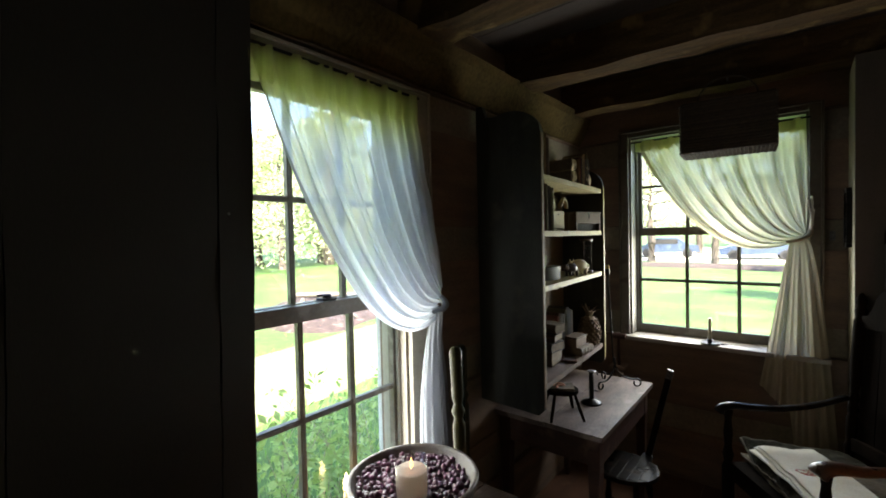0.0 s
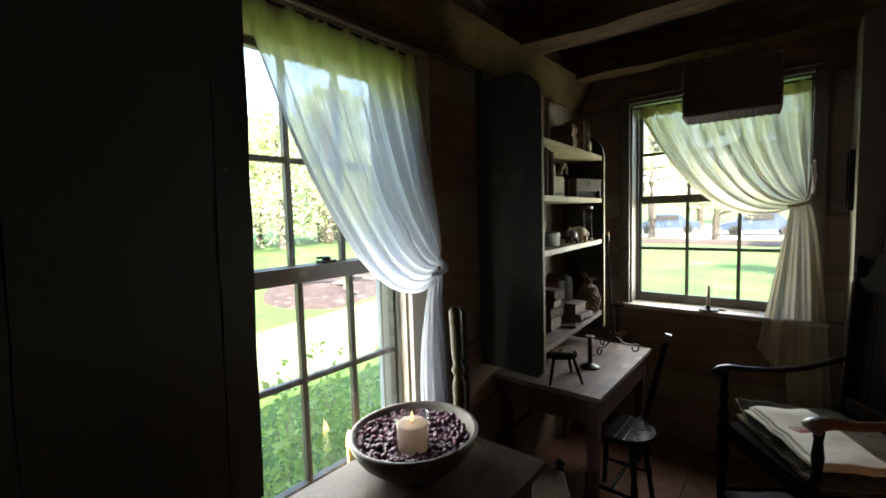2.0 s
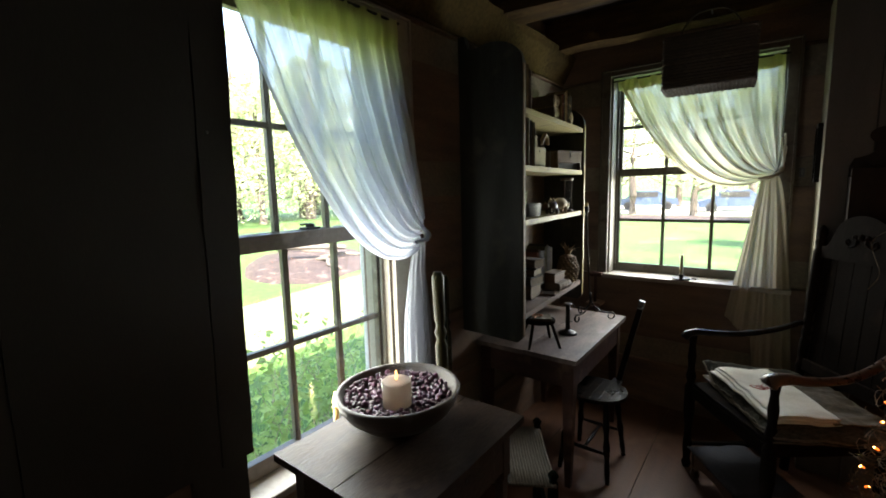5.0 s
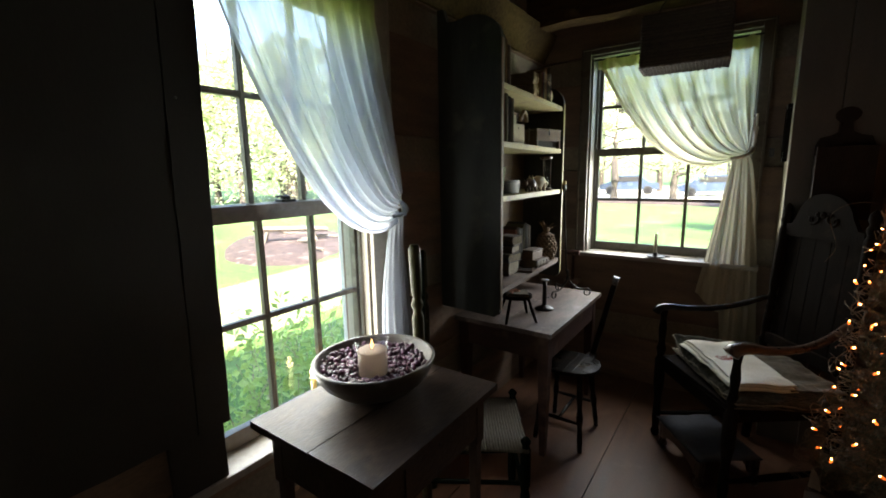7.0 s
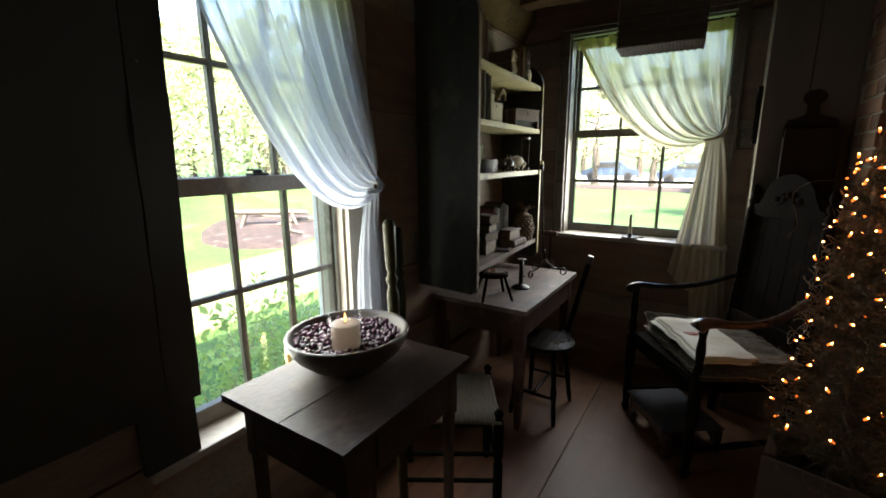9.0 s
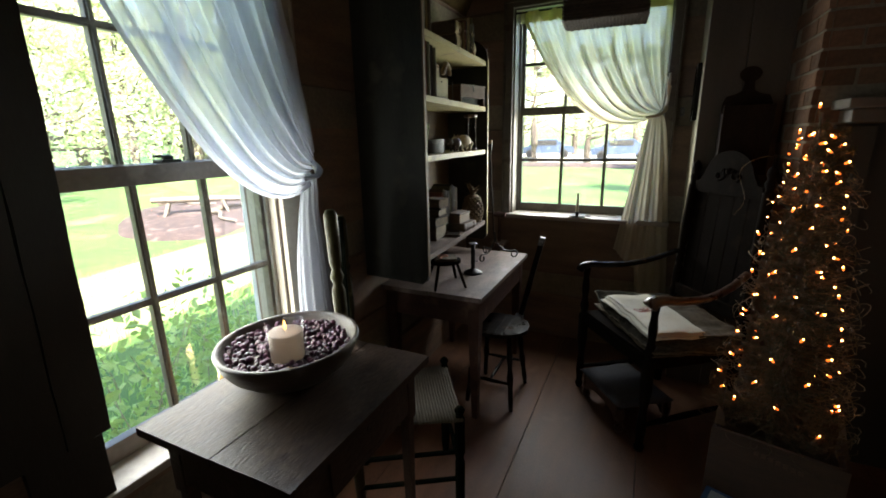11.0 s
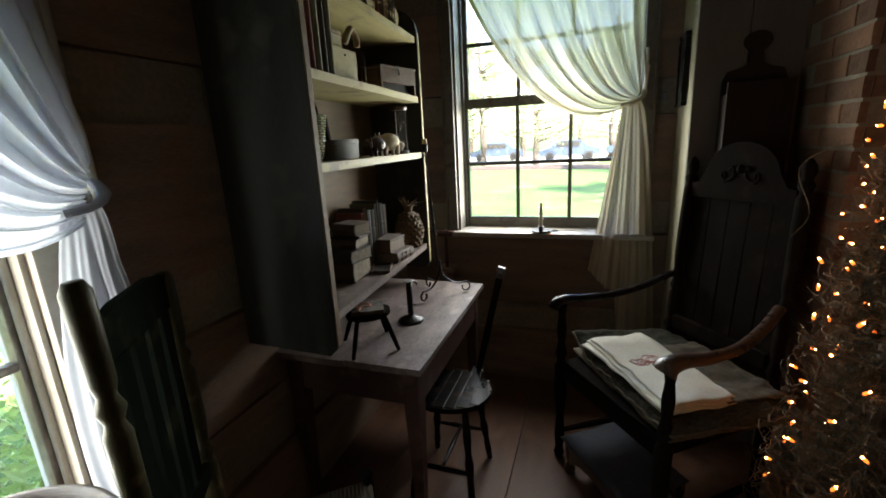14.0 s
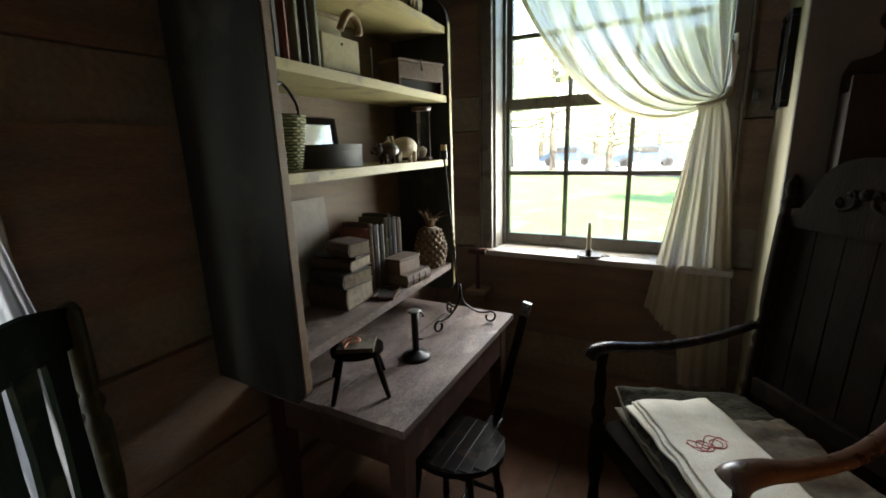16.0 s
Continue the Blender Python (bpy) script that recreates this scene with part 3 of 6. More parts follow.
window("window_1", M1, w1, 0.62, (1.312, 1.367), 2.06, (-1.64, -1.438, -1.226, -1.02), PAINT, (0.125, 0.11, 0.075), -0.05,
       "six-over-six wooden sash window with dull brown paint, closed", 0.978, 1.722, (0.14, 0.14), True, THICK_W)
M2 = Matrix(((-1, 0, 0, 0), (0, -1, 0, ROOM_Y1), (0, 0, 1, 0), (0, 0, 0, 1)))
w2 = dict(a=-W2["b"], b=-W2["a"], lo=W2["lo"], hi=W2["hi"])
window("window_2", M2, w2, 0.953, (1.563, 1.615), 2.17, (-1.235, -0.952, -0.67, -0.39), PAINT2, (0.05, 0.05, 0.03), -0.115,
       "six-over-six wooden sash window with dull olive paint, closed", 1.26, 1.90, (0.09, 0.1), False, THICK)

# dark boards that stand over the near side of the first window
shutter = thing("window_shutter", pose(0.04, 0.75, 0.738), "tall dark stained board shutter folded open beside the window", "shutter")
for y0, y1, seed in ((0.192, 0.282, 2), (-0.20, 0.189, 9), (-0.62, -0.203, 19)):
    bd = rough_box((0, y0, 0), (0.024, y1, 1.64), (1, 4, 30), 0.004, 6, seed)
    for v in bd.verts:
        v.co.y -= 0.020 * (1.64 - v.co.z)
    part("board", bd, DARK, shutter)
part("batten", box((-0.012, -0.58, 0.2), (-0.004, 0.24, 0.28), 0.002), DARK, shutter)
# Added cover that darkens the pale window casing below the shutter.
part("lower_board", rough_box((-0.010, 0.085, -0.178), (0.012, 0.232, -0.006), (1, 3, 5), 0.003, 8, 5), DARK, shutter, "dark cover added over the casing under the shutter")
part("nail", lathe([(0.004, 0), (0.003, 0.004)], 8, pose(0.028, 0.2, 0.92, 0, 90, 0)), TINW, shutter)

# ---------------------------------------------------------------- curtains


def cubic(a, b, c, d, s):
    r = 1 - s
    return a * r ** 3 + b * (3 * r * r * s) + c * (3 * r * s * s) + d * s ** 3


def sheet(nu, nv, at):
    """A cloth grid; at(u, s) gives its points."""
    bm = bmesh.new()
    rows = [[bm.verts.new(at(i / nu, j / nv)) for i in range(nu + 1)] for j in range(nv + 1)]
    for a, b in zip(rows, rows[1:]):
        for i in range(nu):
            bm.faces.new((a[i], a[i + 1], b[i + 1], b[i]))
    return bm


def curtain(name, label, m, mat_c, mat_t, head, near, far, depth, tail, hem_z, nail, seed, hem, soft):
    """A sheer tied back at one side. Local x along the wall, y into the room. near and far: the course of the
    two outer edges from the rod to the tie; tail: its upper and lower edges below the tie, spread and belly."""
    e = thing(name, m, label, "curtain")
    rnd = random.Random(seed)
    ph = [rnd.uniform(0, 6.28) for _ in range(8)]
    (x0, x1), ztop = head
    near, far = [[Vector((a, 0, b)) for a, b in edge] for edge in (near, far)]

    def fold(u, k):
        return (math.sin(u * 2 * math.pi * 8 + ph[0] + 1.6 * math.sin(u * 7 + ph[1])) + 0.6 * math.sin(u * 2 * math.pi * 17 + ph[2] + math.sin(u * 11)) + 0.5 * math.sin(u * 2 * math.pi * 4 + ph[3])) * k

    def swag(u, s, off=0.0):
        w = u ** 1.15
        ctrl = [near[k].lerp(far[k], w) for k in range(3)]
        p = cubic(Vector((x0 + (x1 - x0) * u, 0, ztop)), ctrl[0], ctrl[1], ctrl[2], s)
        p.y = depth * s ** 1.6 + 0.045 * math.sin(math.pi * s) * (1 - u)
        gather = 0.006 + soft * math.sin(math.pi * min(1, s * 1.02))
        p.y += fold(u, gather) + 0.006 * noise.noise(Vector((u * 6, s * 7, seed))) * math.sin(math.pi * s) + off
        d = fold(u + 0.05, 1) * 0.011 * math.sin(math.pi * s) * s + 0.012 * noise.noise(Vector((u * 9, s * 5, seed + 3))) * s * (1 - s)
        p.z += d
        p.x += d * 0.5
        return p
    part("swag", sheet(190, 70, lambda u, s: swag(u, s)), mat_c, e, smooth=True)
    part("hem_band", sheet(5, 70, lambda u, s: swag(u * 0.03, s, 0.003)), mat_c, e, "doubled hem", smooth=True)
    part("rod_pocket", sheet(190, 6, lambda u, s: Vector((x0 + (x1 - x0) * u, 0.007 + fold(u, 0.007) + 0.004 * math.sin(math.pi * s), ztop + 0.01 - hem * s + 0.002 * fold(u + 0.1, 1)))), mat_c, e, smooth=True)
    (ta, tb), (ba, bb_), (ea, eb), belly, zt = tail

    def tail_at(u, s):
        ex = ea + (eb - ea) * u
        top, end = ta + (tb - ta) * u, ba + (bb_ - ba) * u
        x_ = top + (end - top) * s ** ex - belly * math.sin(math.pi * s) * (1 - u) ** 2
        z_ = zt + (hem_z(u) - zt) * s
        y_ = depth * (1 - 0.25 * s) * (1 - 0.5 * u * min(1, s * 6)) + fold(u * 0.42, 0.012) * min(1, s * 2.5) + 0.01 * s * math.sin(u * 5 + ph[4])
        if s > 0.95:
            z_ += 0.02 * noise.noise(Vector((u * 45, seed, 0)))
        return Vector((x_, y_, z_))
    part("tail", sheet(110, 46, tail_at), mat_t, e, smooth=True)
    # gathered knot of the tie, its band up to the nail, and the rod
    kx, kz = (ta + tb) / 2, zt
    part("tie_loop", tube(curve_pts([(ta - 0.01, depth + 0.018, kz - 0.012), (kx, depth + 0.036, kz - 0.004), (tb + 0.004, depth + 0.016, kz + 0.018), (tb + 0.012, depth * 0.5, kz + 0.05)], 20), [0.013] * 21, 8, 0.6), mat_t, e, smooth=True)
    band = tube(curve_pts([(nail[0], 0.012, nail[1]), (nail[0] + 0.004, depth * 0.35, (nail[1] + kz) / 2 + 0.03), (tb + 0.010, depth * 0.7, kz + 0.045), (tb - 0.012, depth + 0.02, kz + 0.002), (kx - 0.02, depth - 0.02, kz - 0.012), (tb + 0.014, depth * 0.4, kz + 0.05), (nail[0] - 0.012, 0.008, nail[1] - 0.02)], 40), 0.011, 8, 0.4)
    part("tie_band", band, LINEN, e, "cream tie band", smooth=True)
    part("rod", tube([(x0 - 0.03, 0.006, ztop + 0.006), (x1 + 0.02, 0.006, ztop + 0.006)], 0.005, 8), IRON, e, "thin iron curtain rod")
    return e


# first window: local x is world y
MC1 = Matrix(((0, 1, 0, 0.044), (1, 0, 0, 0), (0, 0, 1, 0), (0, 0, 0, 1)))
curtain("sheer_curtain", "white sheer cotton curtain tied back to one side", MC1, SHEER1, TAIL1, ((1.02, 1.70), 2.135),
        ((1.13, 1.70), (1.37, 1.09), (1.73, 1.268)), ((1.715, 1.85), (1.785, 1.54), (1.765, 1.385)), 0.066,
        ((1.70, 1.765), (1.655, 1.89), (0.6, 0.66), 0.05, 1.305), lambda u: 0.47, (1.783, 1.552), 4, 0.11, 0.010)


def ragged(u):
    return 0.70 - 0.30 * u if u < 0.4 else 0.58 - 0.24 * min(1, (u - 0.4) / 0.06) + 0.04 * u


MC2 = Matrix(((1, 0, 0, 0), (0, -1, 0, 3.462), (0, 0, 1, 0), (0, 0, 0, 1)))
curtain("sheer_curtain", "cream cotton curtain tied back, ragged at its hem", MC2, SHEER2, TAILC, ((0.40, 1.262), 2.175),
        ((0.56, 1.85), (0.85, 1.31), (1.235, 1.525)), ((1.27, 1.92), (1.285, 1.72), (1.262, 1.57)), 0.03,
        ((1.195, 1.27), (1.06, 1.395), (1.0, 0.6), 0.0, 1.53), ragged, (1.285, 1.76), 9, 0.07, 0.019)

# ---------------------------------------------------------------- outdoors
GZ = -0.35
gb = bmesh.new()
N = 60
vs = [[gb.verts.new(((i / N * 2 - 1) ** 3 * 400, (j / N * 2 - 1) ** 3 * 400, GZ)) for j in range(N + 1)] for i in range(N + 1)]
for i in range(N + 1):
    for j in range(N + 1):
        p = vs[i][j].co
        d = math.hypot(p.x, p.y)
        p.z += 0.12 * noise.noise(p * 0.15) * min(1, max(0, d - 8) / 10) + max(0, d - 60) * 0.03
for i in range(N):
    for j in range(N):
        gb.faces.new((vs[i][j], vs[i + 1][j], vs[i + 1][j + 1], vs[i][j + 1]))
tagged(put("ground", gb, GRASS, smooth=True), "mown green lawn around the house", "lawn", kind="structure")


def patch(name, cx, cy, rx, ry, rot, h, material, label, category):
    bm = bmesh.new()
    c = bm.verts.new((0, 0, h))
    rings = []
    for r in (0.35, 0.7, 0.92, 1.0):
        ring = []
        for i in range(48):
            a = i / 48 * 2 * math.pi
            k = r * (1 + 0.1 * noise.noise(Vector((math.cos(a) * 2, math.sin(a) * 2, cx))))
            ring.append(bm.verts.new((rx * k * math.cos(a), ry * k * math.sin(a), h * (1.05 - r ** 3) + 0.03 * noise.noise(Vector((k * 9, a * 5, 0))) * (r < 1) - 0.06 * (r == 1.0))))
        rings.append(ring)
    for i in range(48):
        bm.faces.new((c, rings[0][i], rings[0][(i + 1) % 48]))
        for a, b in zip(rings, rings[1:]):
            bm.faces.new((a[i], b[i], b[(i + 1) % 48], a[(i + 1) % 48]))
    return tagged(put(name, bm, material, m=pose(cx, cy, GZ + 0.02, 0, 0, rot), smooth=True), label, category, kind="structure")


patch("ground_mulch_bed", -9.0, 7.6, 3.4, 1.7, -38, 0.09, MULCH, "brown bark mulch bed in the lawn", "mulch bed")
patch("ground_gravel_path", -4.5, 4.0, 1.25, 16.0, 8, 0.02, PATHG, "pale strip across the lawn", "path")
patch("ground_gravel_drive", -2.0, 44.0, 34.0, 13.0, -4, 0.05, GRAVEL, "pale sunlit gravel drive beyond the lawn", "drive")
patch("ground_mulch_strip", -3.0, 27.5, 14.0, 1.8, -8, 0.12, MULCH, "long brown mulch strip along the lawn", "mulch bed")

# weathered log bench on the mulch
bench = thing("log_bench", pose(-8.7, 7.4, GZ + 0.05, 0, 0, 52), "weathered grey half-log bench on the mulch bed", "log bench")
part("seat", tube([(-0.95, 0, 0.42), (-0.3, 0.02, 0.40), (0.4, -0.02, 0.38), (0.95, 0, 0.34)], [0.13, 0.15, 0.15, 0.12], 10, 0.5), LOGWOOD, bench)
for lx, ly, ox, oy in ((-0.6, -0.1, -0.12, -0.14), (-0.6, 0.1, -0.1, 0.14), (0.55, -0.1, 0.12, -0.14), (0.55, 0.1, 0.12, 0.14)):
    part("leg", tube([(lx, ly, 0.34), (lx + ox, ly + oy, -0.02)], [0.045, 0.035], 8), LOGWOOD, bench)
for i, (px, py, r) in enumerate(((-10.4, 8.2, 20), (-8.2, 8.3, 70), (-7.6, 7.1, -20))):
    br = tube(curve_pts([(-0.8, 0, 0.04), (-0.2, 0.1, 0.1), (0.3, -0.06, 0.05), (0.9, 0.05, 0.03)], 10), [0.06 - 0.003 * k for k in range(11)], 7)
    tagged(put("fallen_branch", br, LOGWOOD, m=pose(px, py, GZ + 0.09, 0, 0, r)), "grey fallen branch lying on the mulch", "branch", "branches on the mulch")


def leaf_bm(rnd, n, place, size, bend=0.2):
    """Many small pointed leaves; place(rnd) gives a point."""
    vv, ff = [], []
    for _ in range(n):
        p = Vector(place(rnd))
        s = size * rnd.uniform(0.6, 1.35)
        q = Euler((rnd.uniform(-1.2, 1.2), rnd.uniform(-1.2, 1.2), rnd.uniform(0, 6.28))).to_matrix()
        k = len(vv)
        for a in ((0, -0.5, 0), (0.28, 0, bend * 0.3), (0, 0.55, 0), (-0.28, 0, bend * 0.3)):
            vv.append(p + q @ (Vector(a) * s))
        ff += [(k, k + 1, k + 2), (k, k + 2, k + 3)]
    me = bpy.data.meshes.new("leaves")
    me.from_pydata(vv, [], ff)
    return me


def tree_shape(seed, height, spread, leaves, leaf_size, low):
    """A trunk with limbs, and a broken crown of leaf clusters at the limbs' ends."""
    rnd = random.Random(seed)
    bm = bmesh.new()
    lean = Vector((rnd.uniform(-0.3, 0.3), rnd.uniform(-0.3, 0.3), 0))
    trunk = [lean * (k / 7) ** 2 * height * 0.15 + Vector((rnd.uniform(-1, 1) * 0.06, rnd.uniform(-1, 1) * 0.06, height * 0.92 * k / 7)) for k in range(8)]
    add_tube(bm, trunk, [height * 0.022 * (1.35 - k / 7) for k in range(8)], 9)
    tips = []
    for k in range(26):
        f = rnd.uniform(low, 0.95)
        i = min(6, int(f * 7))
        a = trunk[i].lerp(trunk[i + 1], f * 7 - i)
        ang, reach = rnd.uniform(0, 6.28), spread * (1.15 - f) * rnd.uniform(0.6, 1.1)
        end = a + Vector((math.cos(ang) * reach, math.sin(ang) * reach, reach * rnd.uniform(0.1, 0.5)))
        mid = a.lerp(end, 0.5) + Vector((0, 0, -0.08 * reach))
        add_tube(bm, [a, mid, end], [height * 0.008, height * 0.005, height * 0.002], 5)
        tips += [(mid, reach * 0.26), (end, reach * 0.3), (mid.lerp(end, 0.5), reach * 0.3)]

    def place(r):
        c, s = r.choice(tips)
        v = Vector((r.gauss(0, 1), r.gauss(0, 1), r.gauss(0, 0.7)))
        return c + v * s * 0.62
    me = leaf_bm(rnd, leaves, place, leaf_size)
    me.materials.append(TLEAF)
    return bm, me


def tree(seed, height, spread, leaves, leaf_size, low, m, label):
    bm, me = tree_shape(seed, height, spread, leaves, leaf_size, low)
    e = thing("tree", m, label, "tree", "trees around the lawn")
    part("trunk", bm, BARK, e)
    c = new("crown", me)
    c.parent = e
    return e


t_a = tree(3, 9.5, 4.2, 8000, 0.14, 0.2, pose(-6.2, 31.5, GZ), "leafy green tree on the mulch strip")
t_b = tree(8, 8.0, 3.6, 7000, 0.13, 0.14, pose(-2.4, 30.5, GZ), "leafy green tree with several limbs")
t_c = tree(15, 12, 5.8, 14000, 0.2, 0.08, pose(-30, 22, GZ), "tall leafy green tree at the lawn's edge")
rt = random.Random(5)
for k, (tx, ty, s) in enumerate(((-36, 14, 1.1), (-38, 30, 1.2), (-27, 33, 1.0), (-44, 22, 1.4), (-40, 5, 1.2), (-31, 44, 1.2), (-20, 46, 1.2), (-48, 38, 1.5), (-12, 50, 1.3), (4, 52, 1.2), (16, 46, 1.2), (-3, 62, 1.5), (11, 38, 1.0))):
    src = (t_c, t_a, t_b)[k % 3]
    src_copy = copy_thing(src, pose(tx, ty, GZ + 0.02, 0, 0, rt.uniform(0, 360)))
    src_copy.scale = (s, s, s)
# Trees added mostly out of view, to throw shade onto the lawn.
for tx, ty, r in ((-6.5, -1.5, 10), (-10.0, 1.0, 70), (-13.5, 3.6, 140), (-18.0, 6.6, 250), (6.8, 12.0, 40), (-24, 11, 300)):
    copy_thing((t_a, t_b)[int(r / 10) % 2], pose(tx, ty, GZ, 0, 0, r))
for k, (tx, ty, s) in enumerate(((-25, 15.5, 1.1), (-27, 20.5, 1.15), (-23.5, 24, 1.0), (-31, 17, 1.3), (-33, 25.5, 1.3), (-21.5, 19.5, 0.85), (2.4, 36, 1.0), (-10.5, 35, 1.0), (-5, 42, 1.2), (0, 46, 1.2), (-28, 12.5, 1.2), (-19, 30, 1.0))):
    t_new = copy_thing((t_a, t_c, t_b)[k % 3], pose(tx, ty, GZ + 0.02, 0, 0, 77 * k))
    t_new.scale = (s, s, s)
copy_thing(t_b, pose(5.5, 22.0, GZ, 0, 0, 130))

# parked cars beyond the lawn


def car(m):
    e = thing("parked_car", m, "pale blue-grey parked car beyond the lawn", "car", "parked cars")
    prof = [(-2.1, 0.35), (-2.15, 0.75), (-1.5, 0.95), (-0.9, 1.45), (0.7, 1.48), (1.35, 0.98), (2.05, 0.85), (2.15, 0.4)]
    part("body", slab(prof, -0.85, 0.85, "y", 0.06), CARP, e)
    part("windshield", slab([(0.78, 1.40), (1.28, 1.0), (1.25, 0.98), (0.74, 1.38)], -0.7, 0.7, "y"), TYRE, e)
    part("side_window", box((-0.85, -0.872, 1.0), (0.72, -0.852, 1.36), 0.01), TYRE, e)
    part("side_window", box((-0.85, 0.852, 1.0), (0.72, 0.872, 1.36), 0.01), TYRE, e)
    for wx in (-1.35, 1.35):
        for wy in (-0.8, 0.8):
            w = part("wheel", lathe([(0.33, -0.1), (0.34, 0), (0.33, 0.1)], 20, pose(wx, wy, 0.33, 90)), TYRE, e)
            part("rim", lathe([(0.19, -0.115), (0.19, 0.115)], 14, pose(wx, wy, 0.33, 90)), IRON, w)
    return e


cr = car(pose(-0.6, 35, GZ + 0.02, 0, 0, 6))
copy_thing(cr, pose(4.2, 36, GZ + 0.05, 0, 0, 175))
copy_thing(cr, pose(-6.4, 37, GZ + 0.05, 0, 0, 10))

# the house's own roof and an added rear wing, both unseen, which shade the ground outside the windows
cxr = ROOM_X / 2
ol = [(-0.55, 2.70), (cxr, 4.6), (ROOM_X + 0.55, 2.70), (ROOM_X + 0.55, 2.62), (-0.55, 2.62)]
tagged(put("roof", slab(ol, -6.0, ROOM_Y1 + 0.5, "y"), ROOF), "weathered shingle roof of the log house", "roof", kind="structure")
tagged(put("wall_rear_wing", box((-0.2, -5.8, GZ), (ROOM_X + 0.2, ROOM_Y0 - 0.21, 2.6), 0), LOG), "unseen rear wing added under the roof", "wall", kind="structure")
tagged(put("wall_foundation", box((-0.22, ROOM_Y0 - 0.2, GZ - 0.2), (ROOM_X + 0.22, ROOM_Y1 + 0.22, -0.31), 0), MORTAR), "stone foundation under the log walls", "foundation", kind="structure")

# bush and tall grass under the first window
rb = random.Random(11)
bush = thing("bush", pose(-0.95, 1.5, GZ), "light green leafy shrub with dry stems outside the window", "shrub")
bm = bmesh.new()
tips = []
for k in range(75):
    bx, by = rb.uniform(-0.55, 0.45), rb.uniform(-1.5, 1.7)
    h = rb.uniform(0.5, 0.98)
    pts = [(bx, by, -0.03), (bx + rb.uniform(-0.1, 0.1), by + rb.uniform(-0.1, 0.1), h * 0.5), (bx + rb.uniform(-0.25, 0.25), by + rb.uniform(-0.25, 0.25), h)]
    pts = curve_pts(pts, 8)
    add_tube(bm, pts, [0.0042 - 0.0003 * q for q in range(9)], 5)
    tips += pts[3:]
part("stems", bm, STEM, bush)
me = leaf_bm(rb, 3000, lambda r: Vector(r.choice(tips)) + Vector((r.gauss(0, 0.05), r.gauss(0, 0.05), r.gauss(0, 0.04))), 0.06)
me.materials.append(LEAF)
c = new("leaves", me)
c.parent = bush
vv, ff = [], []
for k in range(15000):
    d = rb.random() ** 1.6
    px, py = -0.3 - d * 5.5, rb.uniform(-2.5, 6.5)
    h = rb.uniform(0.05, 0.12) + (0.28 * rb.random() if px > -1.4 else 0)
    a = rb.uniform(0, 6.28)
    wv = Vector((math.cos(a), math.sin(a), 0)) * 0.004
    ln = Vector((rb.uniform(-0.5, 0.5), rb.uniform(-0.5, 0.5), 0)) * h
    b0 = Vector((px, py, GZ - 0.01))
    i = len(vv)
    vv += [b0 - wv, b0 + wv, b0 + ln * 0.4 + Vector((0, 0, h * 0.6)) + wv * 0.7, b0 + ln * 0.4 + Vector((0, 0, h * 0.6)) - wv * 0.7, b0 + ln + Vector((0, 0, h))]
    ff += [(i, i + 1, i + 2, i + 3), (i + 3, i + 2, i + 4)]
me = bpy.data.meshes.new("grass")
me.from_pydata(vv, [], ff)
me.materials.append(BLADE)
tagged(new("grass", me), "long green grass below the window", "grass", kind="stuff")

# ---------------------------------------------------------------- table by the first window
TZ = 0.772
table = thing("side_table", pose(0.412, 1.298, 0), "worn dark wooden side table with a plank top below the window", "table")
part("top_board", rough_box((-0.24, -0.298, TZ - 0.022), (0.015, 0.285, TZ), (6, 12, 1), 0.0015, 9, 1), TABLE, table)
part("top_board", rough_box((0.017, -0.296, TZ - 0.022), (0.242, 0.285, TZ - 0.0005), (6, 12, 1), 0.0015, 9, 5), TABLE, table)
for sx in (-1, 1):
    for sy in (-1, 1):
        x0, y0 = sx * 0.185, sy * 0.235
        lg = bmesh.new()
        add_box(lg, (x0 - 0.022, y0 - 0.022, TZ - 0.20), (x0 + 0.022, y0 + 0.022, TZ - 0.023), 0.003)
        add_lathe(lg, [(0.014, 0), (0.022, TZ - 0.2)], 4, pose(x0, y0, 0, 0, 0, 45))
        part("leg", lg, TABLE, table)
for lo, hi in (((0.19, -0.213, TZ - 0.17), (0.205, 0.213, TZ - 0.023)), ((-0.205, -0.213, TZ - 0.17), (-0.19, 0.213, TZ - 0.023)), ((-0.163, -0.255, TZ - 0.17), (0.163, -0.24, TZ - 0.023)), ((-0.163, 0.24, TZ - 0.17), (0.163, 0.255, TZ - 0.023))):
    part("apron", box(lo, hi, 0.002), TABLE, table)
dr = part("drawer_front", box((0.2055, -0.15, TZ - 0.15), (0.212, 0.15, TZ - 0.04), 0.002), TABLE, table)
part("keyhole", lathe([(0.007, 0), (0.006, 0.002)], 12, pose(0.2115, 0, TZ - 0.07, 0, 90)), IRON, dr)

# bowl with dried hips and the lit candle
BX, BY = 0.352, 1.325
BR = 0.193
bowl = thing("wooden_bowl", pose(BX, BY, TZ), "large turned dark wooden bowl on the side table", "bowl")
prof = [(0.07, 0.0), (0.085, 0.004), (0.13, 0.027), (0.165, 0.058), (0.185, 0.09), (BR, 0.115), (BR - 0.003, 0.121), (BR - 0.011, 0.121), (BR - 0.018, 0.11), (0.155, 0.075), (0.12, 0.045), (0.07, 0.025)]
bb = lathe(prof, 56)
for v in bb.verts:
    v.co.z += 0.006 * math.sin(math.atan2(v.co.y, v.co.x) + 1.2) * v.co.z / 0.13
part("shell", bb, BOWL, bowl, smooth=True)
hip_bm = bmesh.new()
bmesh.ops.create_icosphere(hip_bm, subdivisions=2, radius=1)
